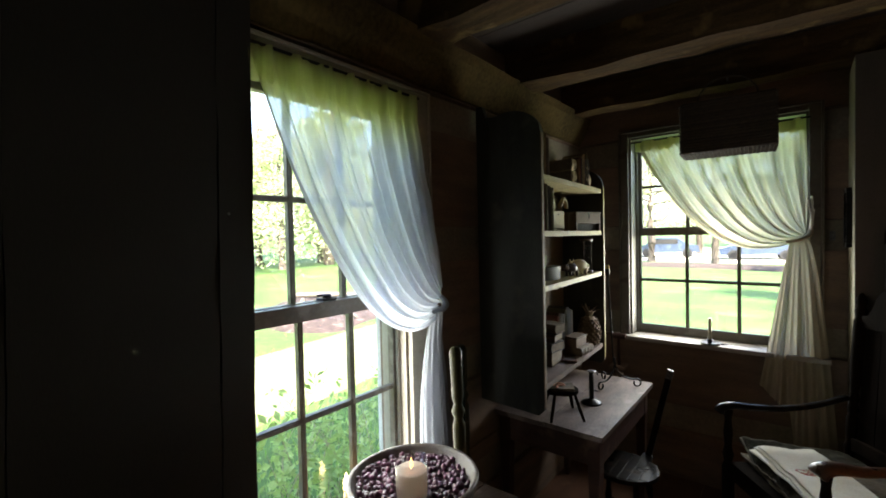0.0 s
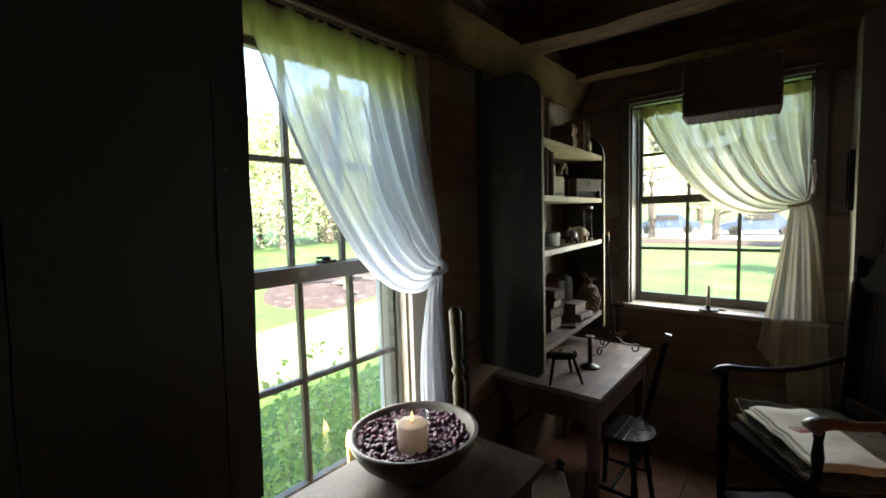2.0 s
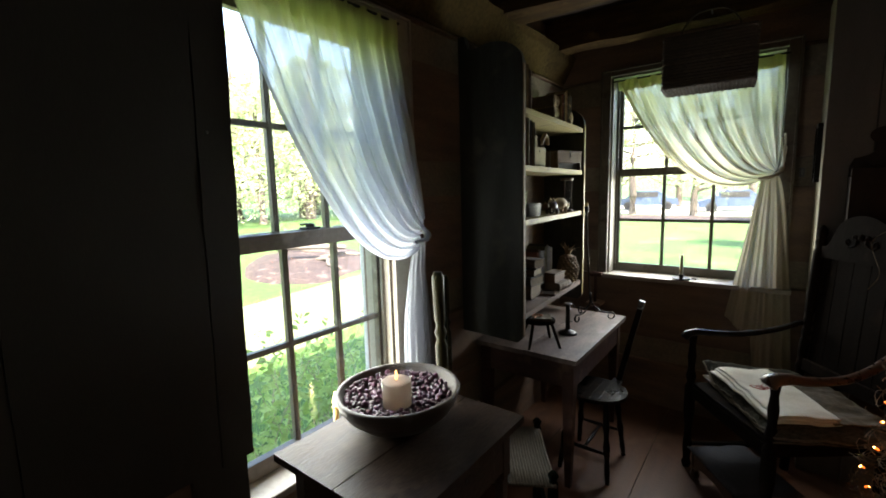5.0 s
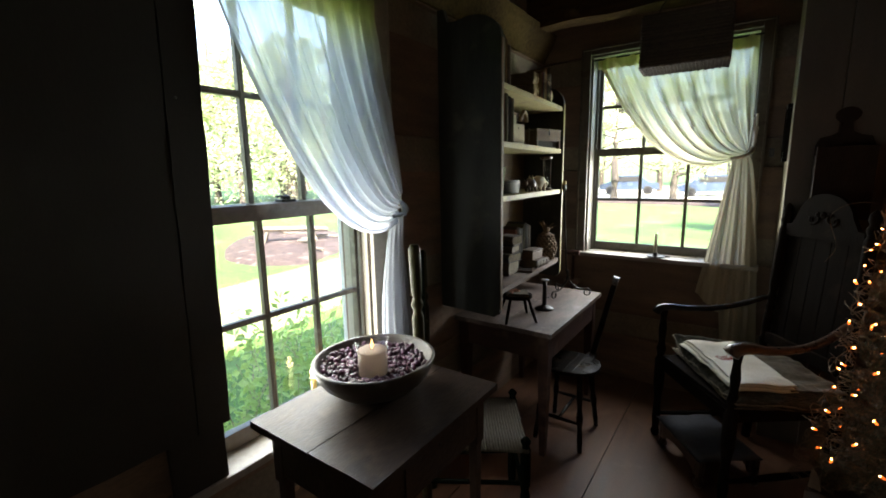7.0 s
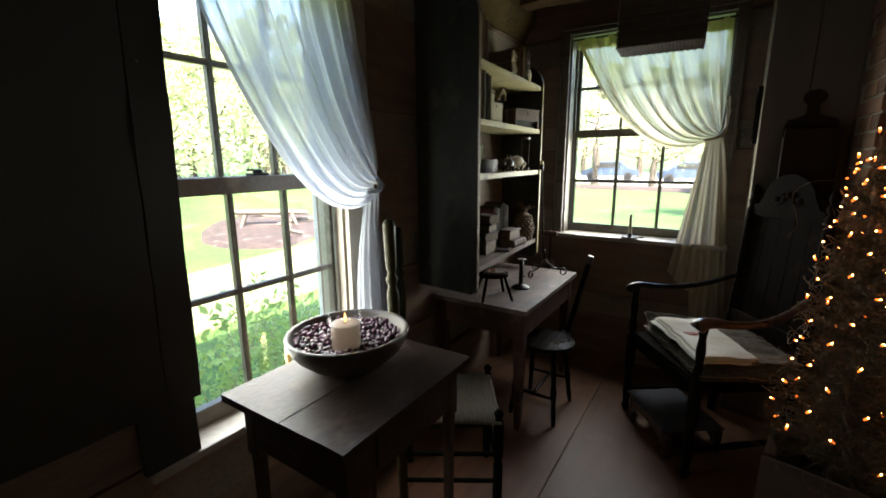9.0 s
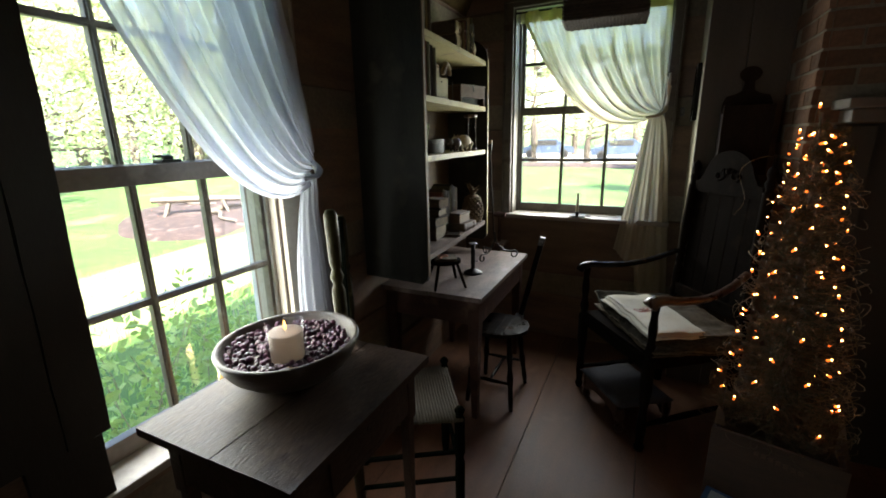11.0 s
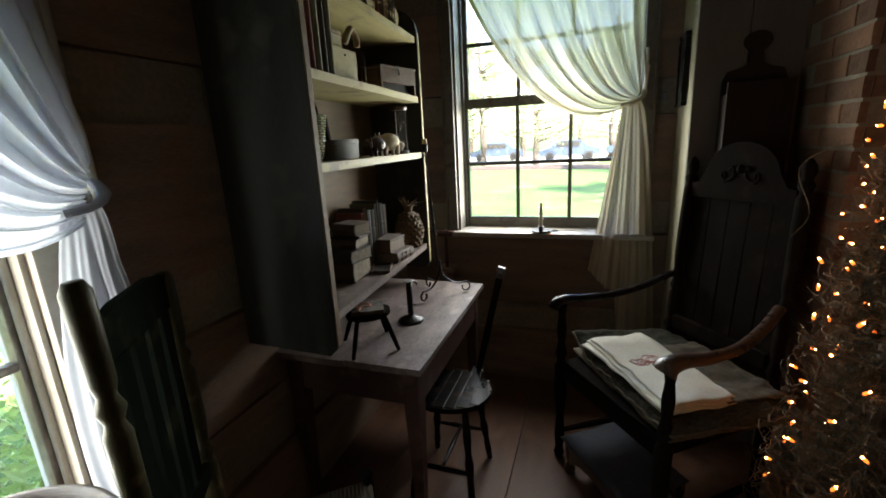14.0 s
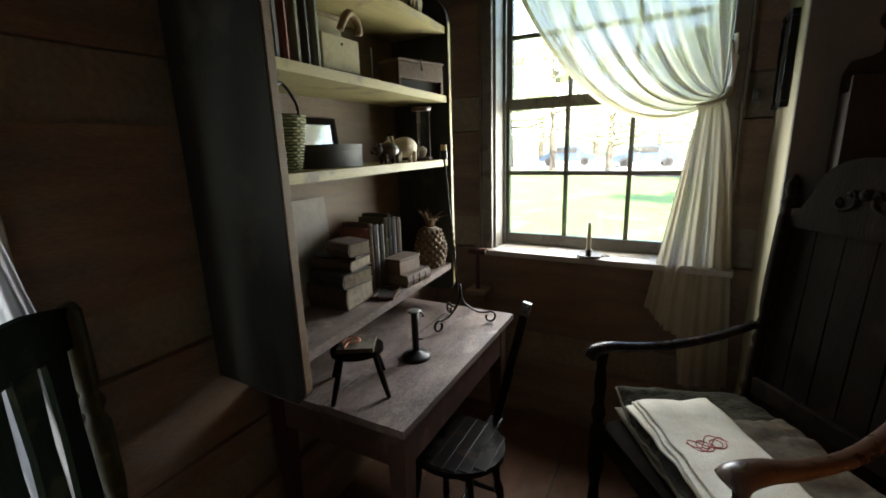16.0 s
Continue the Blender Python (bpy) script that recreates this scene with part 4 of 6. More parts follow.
for v in hip_bm.verts:
    v.co *= 1 + 0.12 * noise.noise(v.co * 2.5)
    if v.co.z > 0.8:
        v.co.z -= 0.18
hips = thing("dried_rose_hips", pose(BX, BY, TZ + 0.078), "heap of dried dark purple rose hips in the bowl", "dried fruit")
hip_me = None
rh = random.Random(21)
CANX, CANY = 0.028, -0.035
rest = []
count = 0
for ring in range(900):
    r, a = BR * 0.86 * math.sqrt(rh.random()), rh.uniform(0, 6.28)
    px, py = r * math.cos(a), r * math.sin(a)
    if math.hypot(px - CANX, py - CANY) < 0.053:
        continue
    rest.append((px, py, 0.012 * rh.random() + 0.012 * (r / BR) ** 2 + 0.002))
kept = []
for p in rest:
    if all((p[0] - q[0]) ** 2 + (p[1] - q[1]) ** 2 > 0.0098 ** 2 for q in kept):
        kept.append(p)
for p in kept[:300]:
    s = rh.uniform(0.0072, 0.0098)
    m = Matrix.Translation(p) @ Euler((rh.uniform(0, 6), rh.uniform(0, 6), rh.uniform(0, 6))).to_matrix().to_4x4() @ Matrix.Diagonal((s, s, s * 1.25, 1))
    if hip_me is None:
        o = part("hip", hip_bm, HIP, hips, m=m, smooth=True)
        hip_me = o.data
    else:
        linked("hip", hip_me, hips, m)
under = lathe([(0.12, -0.03), (0.15, -0.012), (0.162, 0.0), (0.10, 0.003), (0.02, 0.003)], 40)
part("hip_layer", under, HIP, hips)

candle = thing("jar_candle", pose(BX + CANX, BY + CANY, TZ + 0.078) @ Matrix.Scale(1.13, 4), "lit cream candle in a clear glass among the hips", "candle")
part("glass", lathe([(0.038, 0.0), (0.0415, 0.003), (0.0435, 0.1), (0.0425, 0.1005), (0.0405, 0.006), (0.036, 0.004)], 36, None), JAR, candle, smooth=True).visible_shadow = False
part("wax", lathe([(0.038, 0.006), (0.0392, 0.072), (0.037, 0.0735), (0.012, 0.0695)], 32), WAX, candle, smooth=True)
part("wick", tube([(0, 0, 0.068), (0.001, 0, 0.079)], 0.0011, 6), IRON, candle)
part("flame", lathe([(0.001, 0.075), (0.0036, 0.08), (0.0041, 0.085), (0.0025, 0.094), (0.0005, 0.102)], 12), FLAME, candle, smooth=True)

flame_data = bpy.data.lights.new("candle_flame", "POINT")
flame_data.energy, flame_data.shadow_soft_size, flame_data.color = 0.03, 0.004, (1.0, 0.42, 0.12)
new("candle_flame", flame_data).location = (BX + CANX, BY + CANY, TZ + 0.078 + 0.102)

# electric candle on the sill
ec = thing("electric_candle", pose(0.0, 1.352, W1["lo"]), "yellow electric window candle with a glowing flame bulb", "electric candle")
part("base", lathe([(0.03, 0), (0.031, 0.006), (0.015, 0.016)], 20), WAXY, ec)
part("shaft", lathe([(0.0105, 0.014), (0.0105, 0.145), (0.0125, 0.147), (0.0125, 0.152)], 16), WAXY, ec)
part("bulb", lathe([(0.006, 0.152), (0.0105, 0.165), (0.009, 0.18), (0.003, 0.20), (0.0008, 0.207)], 14), BULB2, ec, smooth=True)

# banister-back chair beyond the table
bc = thing("banister_back_chair", pose(0.272, 1.708, 0, 0, 0, 123.8), "old green-black banister-back chair with a rush seat", "chair")
POST = [(0.017, 0), (0.021, 0.3), (0.022, 0.36), (0.015, 0.375), (0.022, 0.39), (0.022, 0.55), (0.015, 0.565), (0.023, 0.585), (0.014, 0.61), (0.02, 0.66), (0.022, 0.78), (0.014, 0.80), (0.023, 0.82), (0.014, 0.84), (0.02, 0.86), (0.022, 0.985), (0.014, 0.999)]
for sx, hz in ((-0.155, 1.215), (0.165, 1.14)):
    part("back_post", turned((sx, 0, 0), (sx, 0.03, hz), POST, 14), POSTW, bc, smooth=True)
for sx in (-0.175, 0.19):
    part("front_leg", turned((sx, -0.37, 0), (sx, -0.37, 0.48), [(0.014, 0), (0.019, 0.1), (0.019, 0.5), (0.013, 0.55), (0.02, 0.6), (0.019, 0.9), (0.012, 0.93), (0.02, 0.97), (0.01, 1)], 12), BANN, bc, smooth=True)
    part("side_stretcher", tube([(sx, -0.37, 0.17), (sx * 0.92, 0, 0.17)], 0.009, 8), BANN, bc)
    part("side_stretcher", tube([(sx, -0.37, 0.29), (sx * 0.92, 0, 0.29)], 0.009, 8), BANN, bc)
part("front_stretcher", tube([(-0.175, -0.37, 0.23), (0.19, -0.37, 0.23)], [0.010, 0.010], 8), BANN, bc)
part("crest_rail", slab([(-0.145, 1.06), (0.155, 1.06), (0.155, 1.135), (0.08, 1.15), (-0.07, 1.15), (-0.145, 1.135)], 0.018, 0.036, "y", 0.003), BANN, bc)
part("lower_rail", box((-0.145, 0.008, 0.60), (0.155, 0.024, 0.645), 0.003), BANN, bc)
for k in range(4):
    bx0 = -0.118 + 0.066 * k
    part("banister", slab([(bx0, 0.64), (bx0 + 0.044, 0.64), (bx0 + 0.048, 0.78), (bx0 + 0.043, 0.92), (bx0 + 0.047, 1.065), (bx0, 1.065), (bx0 + 0.004, 0.92), (bx0, 0.78)], 0.016, 0.028, "y", 0.002), BANN, bc)
seat = bmesh.new()
for k in range(34):
    f = k / 33
    yy = -0.375 + 0.37 * f
    hw = 0.195 - 0.03 * f
    add_tube(seat, [(-hw, yy, 0.435), (-hw * 0.5, yy, 0.43), (0, yy, 0.425), (hw * 0.5, yy, 0.43), (hw, yy, 0.435)], 0.0072, 6)
tagged(part("rush_seat", seat, RUSH, bc, "woven rush seat", smooth=True), kind="stuff")

# ---------------------------------------------------------------- desk
DZ = 0.69
desk = thing("writing_desk", pose(0, 2.30, 0), "worn wooden writing table with a red-brown base against the log wall", "desk")
part("top_board", rough_box((0.012, -0.012, DZ - 0.024), (0.29, 0.86, DZ), (5, 16, 1), 0.0015, 9, 3), DESK, desk)
part("top_board", rough_box((0.2915, -0.008, DZ - 0.024), (0.566, 0.86, DZ - 0.0004), (5, 16, 1), 0.0018, 9, 8), DESK, desk)
for lx in (0.05, 0.515):
    for ly in (0.05, 0.80):
        lg = bmesh.new()
        add_box(lg, (lx - 0.028, ly - 0.028, DZ - 0.19), (lx + 0.028, ly + 0.028, DZ - 0.025), 0.003)
        add_lathe(lg, [(0.02, 0), (0.038, DZ - 0.19)], 4, pose(lx, ly, 0, 0, 0, 45))
        part("leg", lg, DESKR, desk)
for lo, hi in (((0.525, 0.079, DZ - 0.16), (0.54, 0.771, DZ - 0.025)), ((0.03, 0.079, DZ - 0.16), (0.045, 0.771, DZ - 0.025)), ((0.079, 0.03, DZ - 0.16), (0.486, 0.045, DZ - 0.025)), ((0.079, 0.805, DZ - 0.16), (0.486, 0.82, DZ - 0.025))):
    part("apron", box(lo, hi, 0.002), DESKR, desk)

# ---------------------------------------------------------------- hanging shelf
SY0, SY1, SXF = 2.245, 3.19, 0.262
SH = (1.862, 1.602, 1.348, 0.895)       # tops of the shelves
ST = 0.026
not_shelf = set(bpy.data.objects)
hutch = thing("hanging_shelf", I4, "tall dark-painted wooden wall shelf with scalloped sides and pale worn shelves", "wall shelf")


def side_outline(top, horn):
    o = [(0.004, 0.775), (SXF - 0.02, 0.765), (SXF, 0.79), (SXF, top)]
    for k in range(1, 9):
        a = k / 8 * math.pi / 2
        o.append((SXF - 0.13 * (1 - math.cos(a)), top + 0.11 * math.sin(a)))
    o += [(0.08, top + 0.1), (0.045, horn - 0.06), (0.03, horn), (0.004, horn)]
    return o


def side_board(y0, y1, top, horn):
    ol = side_outline(top, horn)
    return slab(ol, y0, y1, "y", 0.002)


part("side_board", side_board(SY0, SY0 + 0.026, 2.05, 2.215), HUTCH, hutch)
part("side_board", side_board(SY1 - 0.022, SY1, 1.885, 2.08), HUTCH, hutch)
# Strips whose colour carries the light on the boards' front edges.
part("edge_strip", box((SXF, SY1 - 0.02, 0.80), (SXF + 0.004, SY1 - 0.002, 1.88), 0.001), SHELF, hutch, "pale strip for the lit front edge")
part("edge_strip", box((SXF, SY0 + 0.002, 0.80), (SXF + 0.004, SY0 + 0.024, 2.04), 0.001), BACKW, hutch, "brown strip for the lit front edge")
for i, z in enumerate(SH):
    part("shelf", rough_box((0.022, SY0 + 0.027, z - ST), (SXF - 0.006, SY1 - 0.023, z), (3, 12, 1), 0.0012, 8, i * 5), SHELF if i < 3 else DESK, hutch)
for k, (z0, z1) in enumerate(((0.80, 1.075), (1.078, 1.33), (1.332, 1.60), (1.603, 1.87), (1.873, 2.03))):
    part("backboard", box((0.006, SY0 + 0.027, z0), (0.02, SY1 - 0.023, z1), 0.003), BACKW, hutch)
part("lower_rail", box((0.022, SY0 + 0.027, 0.815), (0.036, SY1 - 0.023, 0.868), 0.003), DESK, hutch)


def book(m, w, h, d, cover, label, ribs=3, group="books on the wall shelf"):
    """An old bound book, standing: spine to -y local, w thick (x), d deep (y), h high (z)."""
    e = thing("book", m, label, "book", group)
    cv = bmesh.new()
    t = 0.003
    add_box(cv, (0, 0.004, 0), (t, d, h), 0.001)
    add_box(cv, (w - t, 0.004, 0), (w, d, h), 0.001)
    ol = [(0, 0.006), (w * 0.12, 0.001), (w * 0.5, -0.004), (w * 0.88, 0.001), (w, 0.006), (w - t, 0.008), (w * 0.5, 0.001), (t, 0.008)]
    add = slab(ol, 0, h, "z")
    me = bpy.data.meshes.new("tmp")
    add.to_mesh(me)
    add.free()
    cv.from_mesh(me)
    bpy.data.meshes.remove(me)
    c = part("cover", cv, cover, e)
    part("page_block", box((t + 0.0004, 0.009, 0.004), (w - t - 0.0004, d - 0.004, h - 0.004), 0.0006), PAGES, e)
    for k in range(ribs):
        z = h * (k + 1) / (ribs + 1)
        part("spine_rib", box((w * 0.16, -0.0044, z - 0.0012), (w * 0.84, 0.001, z + 0.0012), 0.0005), cover, c)
    return e


def shelf_books(y, z, items, ribs=2, front=SXF - 0.018):
    """Standing books in a row along +y, spines to the room."""
    for w, h, d, c, lean in items:
        m = Matrix.Translation((front - (0.02 if lean else 0), y, z)) @ pose(0, 0, 0, 0, 0, 90) @ pose(0, 0, 0, 0, lean, 0)
        book(m, w, h, d, BOOKS[c], ("tall worn %s book standing on the wall shelf" % ("brown", "tan", "olive", "black", "red", "cream")[c]), ribs)
        y += w + 0.003
    return y


B0 = SY0 + 0.034
shelf_books(B0, SH[0], [(0.028, 0.235, 0.16, 3, 0), (0.03, 0.21, 0.15, 2, 0), (0.022, 0.2, 0.15, 1, 0), (0.035, 0.18, 0.14, 0, 0)])
# two great ribbed books lying on one another, and thin ones beside
for k, (w, h, d, c) in enumerate(((0.075, 0.27, 0.19, 5), (0.06, 0.25, 0.18, 1))):
    book(Matrix.Translation((SXF - 0.03, 2.47 + 0.27 - 0.006 * k, SH[0] + 0.076 * k + (0.0005 if k else 0))) @ pose(0, 0, 0, 0, 0, 90) @ pose(0, 0, 0, 0, 90, 0) @ Matrix.Translation((-w, 0, -0.0)), w, h, d, BOOKS[c], "thick tan leather book with ribbed spine lying flat", 5)
shelf_books(2.80, SH[0], [(0.018, 0.14, 0.11, 1, 0), (0.014, 0.15, 0.11, 4, 0), (0.024, 0.15, 0.12, 3, 0), (0.014, 0.17, 0.12, 5, 0), (0.02, 0.18, 0.12, 1, 0), (0.022, 0.15, 0.12, 3, 0), (0.016, 0.19, 0.12, 2, 0), (0.03, 0.16, 0.12, 3, 0)])
shelf_books(B0, SH[1], [(0.036, 0.225, 0.16, 3, 0), (0.026, 0.22, 0.16, 4, 0), (0.034, 0.222, 0.16, 2, 0), (0.028, 0.215, 0.16, 3, 0), (0.034, 0.21, 0.15, 2, 0)], ribs=0)

cb = thing("keepsake_box", pose(0.083, 2.49, SH[1]), "cream painted wooden box with a hinged lid on the shelf", "box")
part("body", box((0, 0, 0), (0.17, 0.155, 0.105), 0.003), CREAMBOX, cb)
part("keyhole", lathe([(0.004, 0), (0.003, 0.003)], 8, pose(0.17, 0.08, 0.085, 0, 90)), IRON, cb)
part("lower_seam", box((0.1702, 0.002, 0.012), (0.1715, 0.153, 0.015), 0), BROWNBOX, cb)
sb = thing("small_box", pose(0.118, 2.494, SH[1] + 0.105), "small worn cream box lying on the larger box", "box")
part("body", box((0, 0, 0), (0.095, 0.115, 0.05), 0.004), CREAMBOX, sb)
part("dark_end", box((0.008, -0.003, 0.004), (0.088, -0.0005, 0.046), 0.001), DARK, sb, "dark end")
part("lid", box((-0.002, -0.002, 0.0505), (0.097, 0.117, 0.064), 0.004), BOOKS[1], sb)
kn = tube(curve_pts([(0.0, 0, 0), (0.005, 0.02, 0.035), (0, 0.05, 0.05), (0, 0.078, 0.028), (0, 0.082, 0)], 16), 0.011, 8)
tagged(put("curved_tool", kn, BOOKS[1], m=pose(0.234, 2.545, SH[1] + 0.117), smooth=True), "brown curved handle of a small wooden tool resting on the box", "wooden tool")
ps = thing("pointed_rod", pose(0.225, 2.70, SH[1]), "thin pale metal rod standing on the shelf", "rod")
part("shaft", lathe([(0.0022, 0), (0.002, 0.09), (0.003, 0.095), (0.001, 0.1)], 8), TINW, ps)
part("foot", lathe([(0.008, 0.0), (0.003, 0.006)], 10), TINW, ps)
bx = thing("lidded_box", pose(0.062, 2.958, SH[1], 0, 0, -17), "brown wooden box with a hasp on the shelf", "box")
part("body", box((0.05, 0, 0), (0.135, 0.225, 0.105), 0.003), BROWNBOX, bx)
part("front_panel", box((0.136, 0, 0.045), (0.16, 0.225, 0.105), 0.002), BROWNBOX, bx)
for y0 in (0.0, 0.213):
    part("front_stile", box((0.136, y0, 0), (0.16, y0 + 0.012, 0.0445), 0.001), BROWNBOX, bx)
# A dark panel stands for the shade inside the open lower front.
part("drawer_recess", box((0.1355, 0.0125, 0.001), (0.138, 0.2125, 0.0445), 0), DARK, bx, "dark panel for the shade in the open lower front")
ld = part("lid", box((0.047, -0.003, 0.1055), (0.164, 0.228, 0.115), 0.003), BROWNBOX, bx)
part("hasp", tube([(0.165, 0.107, 0.118), (0.168, 0.107, 0.10), (0.168, 0.107, 0.078)], 0.005, 6, 0.5), TINW, ld)

# third shelf: basket, small mirror, oval box, animals, hour glass
ba = thing("splint_basket", pose(0.2, SY0 + 0.108, SH[2]), "small green-grey woven splint basket with a hoop handle", "basket")
bp = [(0.026, 0), (0.032, 0.02), (0.04, 0.06), (0.046, 0.10), (0.05, 0.14)]
part("body", lathe([(r - 0.003, z) for r, z in bp], 24), BASKETD, ba)
for k in range(19):
    z = 0.004 + k * 0.0073
    r = 0.026 + 0.024 * (z / 0.14) ** 0.75
    pts = [(math.cos(a) * (r + 0.0024 * math.sin(a * 12 + k * math.pi)), math.sin(a) * (r + 0.0024 * math.sin(a * 12 + k * math.pi)), z) for a in [q / 72 * 2 * math.pi for q in range(73)]]
    part("splint", tube(pts, 0.0029, 5, 0.9), WICKER, ba, smooth=True)
part("handle", tube(curve_pts([(0, -0.048, 0.13), (0, -0.046, 0.17), (0, 0, 0.215), (0, 0.046, 0.17), (0, 0.048, 0.13)], 20), 0.004, 6), IRON, ba)

mi = thing("small_mirror", pose(0.04, 2.64, SH[2], 0, -6, 0), "small framed mirror leaning at the back of the shelf", "mirror")
part("glass", box((0.003, -0.112, 0.02), (0.006, 0.112, 0.14), 0), MIRROR, mi)
for lo, hi in (((0, -0.132, 0), (0.012, 0.132, 0.022)), ((0, -0.132, 0.138), (0.012, 0.132, 0.16)), ((0, -0.132, 0.0221), (0.012, -0.11, 0.1379)), ((0, 0.11, 0.0221), (0.012, 0.132, 0.1379))):
    part("frame_rail", box(lo, hi, 0.003), OLDBLK, mi)


def oval(bm_r, h0, h1, sx, sy, seg=32):
    b = lathe([(bm_r, h0), (bm_r, h1)], seg)
    for v in b.verts:
        v.co.x *= sx
        v.co.y *= sy
    return b


ov = thing("oval_box", pose(0.155, 2.585, SH[2]), "black oval pantry box on the shelf", "box")
part("body", oval(0.1, 0, 0.052, 0.62, 1.18, 48), DARK, ov, smooth=False)
part("lid", oval(0.1025, 0.0525, 0.068, 0.62, 1.18, 48), DARK, ov)


def pig(m, material, label, s=1.0):
    """A small carved animal: rounded body, head with snout and ears, four legs, tail."""
    bm = bmesh.new()
    for c, r, sc in (((0, 0, 0.034), 0.024, (0.85, 1.35, 0.95)), ((0, -0.036, 0.036), 0.015, (0.9, 1.05, 1)), ((0, -0.05, 0.031), 0.008, (1, 1, 0.9))):
        bmesh.ops.create_uvsphere(bm, u_segments=16, v_segments=10, radius=r, matrix=Matrix.Translation(c) @ Matrix.Diagonal((*sc, 1)))
    for sx in (-0.011, 0.011):
        for sy in (-0.018, 0.02):
            add_lathe(bm, [(0.0045, 0), (0.0065, 0.025)], 8, Matrix.Translation((sx, sy, 0)))
        add_lathe(bm, [(0.005, 0), (0.001, 0.014)], 6, Matrix.Translation((sx * 0.8, -0.034, 0.045)))
    return tagged(put("animal_figurine", bm, material, m=m @ Matrix.Scale(s, 4), smooth=True), label, "figurine")


pig(pose(0.215, 2.885, SH[2], 0, 0, -28), FIGUR, "small cream carved pig figurine on the shelf", 1.6)
pig(pose(0.2, 2.81, SH[2], 0, 0, -20), WALNUT, "small dark carved pig figurine on the shelf", 1.3)

hg = thing("hourglass", pose(0.2, 3.055, SH[2]) @ Matrix.Scale(1.3, 4), "dark wooden hourglass with slim posts", "hourglass")
part("base", lathe([(0.03, 0), (0.031, 0.005), (0.028, 0.011)], 20), WALNUT, hg)
part("top", lathe([(0.028, 0.148), (0.031, 0.154), (0.03, 0.159)], 20), WALNUT, hg)
for k in range(3):
    a = k * 2.094 + 0.4
    part("post", lathe([(0.003, 0.011), (0.002, 0.08), (0.003, 0.148)], 8, Matrix.Translation((0.023 * math.cos(a), 0.023 * math.sin(a), 0))), WALNUT, hg)
part("bulb_glass", lathe([(0.008, 0.012), (0.017, 0.03), (0.017, 0.05), (0.003, 0.078), (0.003, 0.082), (0.017, 0.108), (0.017, 0.13), (0.008, 0.147)], 18), JAR, hg, smooth=True)
part("sand", lathe([(0.007, 0.0125), (0.015, 0.03), (0.012, 0.037), (0.002, 0.044)], 16), FIGUR, hg)

# lowest shelf
# A plain unframed board with a blue-green stain low down.
pi = thing("picture_panel", pose(0.062, 2.56, SH[3], 0, -5, 0), "plain pale board leaning at the shelf's back", "picture")
part("panel", rough_box((0, -0.105, 0), (0.009, 0.11, 0.35), (1, 6, 10), 0.002, 7, 4), PRINT, pi)
part("painted_band", rough_box((0.0092, -0.092, 0.03), (0.0102, 0.094, 0.12), (1, 8, 4), 0.0015, 14, 6), mat("blue_green_stain", (0.16, 0.2, 0.2), (0.2, 0.19, 0.17), 14, (1, 2, 9), 0.8, bump=0.05), pi, "faint blue-green streaks")

z = SH[3]
for k, (w, h, d, c, rz) in enumerate(((0.078, 0.2, 0.15, 0, 6), (0.046, 0.16, 0.13, 3, -14), (0.034, 0.165, 0.12, 0, 10), (0.016, 0.15, 0.11, 3, 24), (0.044, 0.11, 0.09, 0, -22))):
    book(Matrix.Translation((0.235 - h, 2.525 + 0.008 * k, z + w)) @ pose(0, 0, 0, 0, 0, rz * 0.5) @ pose(0, 0, 0, 0, 90, 0), w, h, d, BOOKS[c], "worn %s leather book in a stack on the lowest shelf" % ("brown", "", "", "black")[c], 0)
    z += w + 0.0008
shelf_books(2.70, SH[3], [(0.016, 0.235, 0.12, 4, 0), (0.022, 0.25, 0.12, 0, 0), (0.034, 0.24, 0.12, 3, 0), (0.03, 0.235, 0.12, 3, 0), (0.02, 0.255, 0.12, 2, 0), (0.022, 0.265, 0.12, 3, 0), (0.03, 0.25, 0.12, 3, 0), (0.03, 0.24, 0.12, 0, 0)], 2, 0.165)
sbx = thing("trinket_box", pose(0.165, 2.875, SH[3] + 0.0455, 0, 0, -5), "small brown leather-covered box on a book", "box")
part("body", box((-0.045, -0.07, 0), (0.075, 0.055, 0.045), 0.003), BROWNBOX, sbx)
part("lid", box((-0.048, -0.073, 0.0455), (0.078, 0.058, 0.058), 0.004), BOOKS[0], sbx)
book(Matrix.Translation((0.248, 2.80, SH[3] + 0.045)) @ pose(0, 0, 0, 0, 0, 86) @ pose(0, 0, 0, 0, 90, 0), 0.045, 0.15, 0.12, BOOKS[0], "thick brown leather book lying under a small box", 3)
fl = thing("flat_picture", pose(0.215, 2.715, SH[3] + 0.001, 0, 0, 20), "small dark wooden frame lying flat on the shelf", "picture frame")
part("backing", box((-0.03, -0.05, 0), (0.03, 0.05, 0.004), 0), TINW, fl)
for lo, hi in (((-0.042, -0.062, 0), (0.042, -0.05, 0.011)), ((-0.042, 0.05, 0), (0.042, 0.062, 0.011)), ((-0.042, -0.0499, 0), (-0.03, 0.0499, 0.011)), ((0.03, -0.0499, 0), (0.042, 0.0499, 0.011))):
    part("frame_rail", box(lo, hi, 0.002), WALNUT, fl)

pa = thing("dried_pineapple", pose(0.2, 3.09, SH[3]) @ Matrix.Scale(1.4, 4), "brown dried pineapple with a spiky crown", "dried pineapple")
core = [(0.03, 0), (0.042, 0.02), (0.046, 0.05), (0.042, 0.085), (0.03, 0.115), (0.02, 0.125)]
part("core", lathe(core, 20), PINE, pa)
eye = bmesh.new()
add_lathe(eye, [(0.0075, 0), (0.006, 0.004), (0.001, 0.007)], 6)
eye_me = None
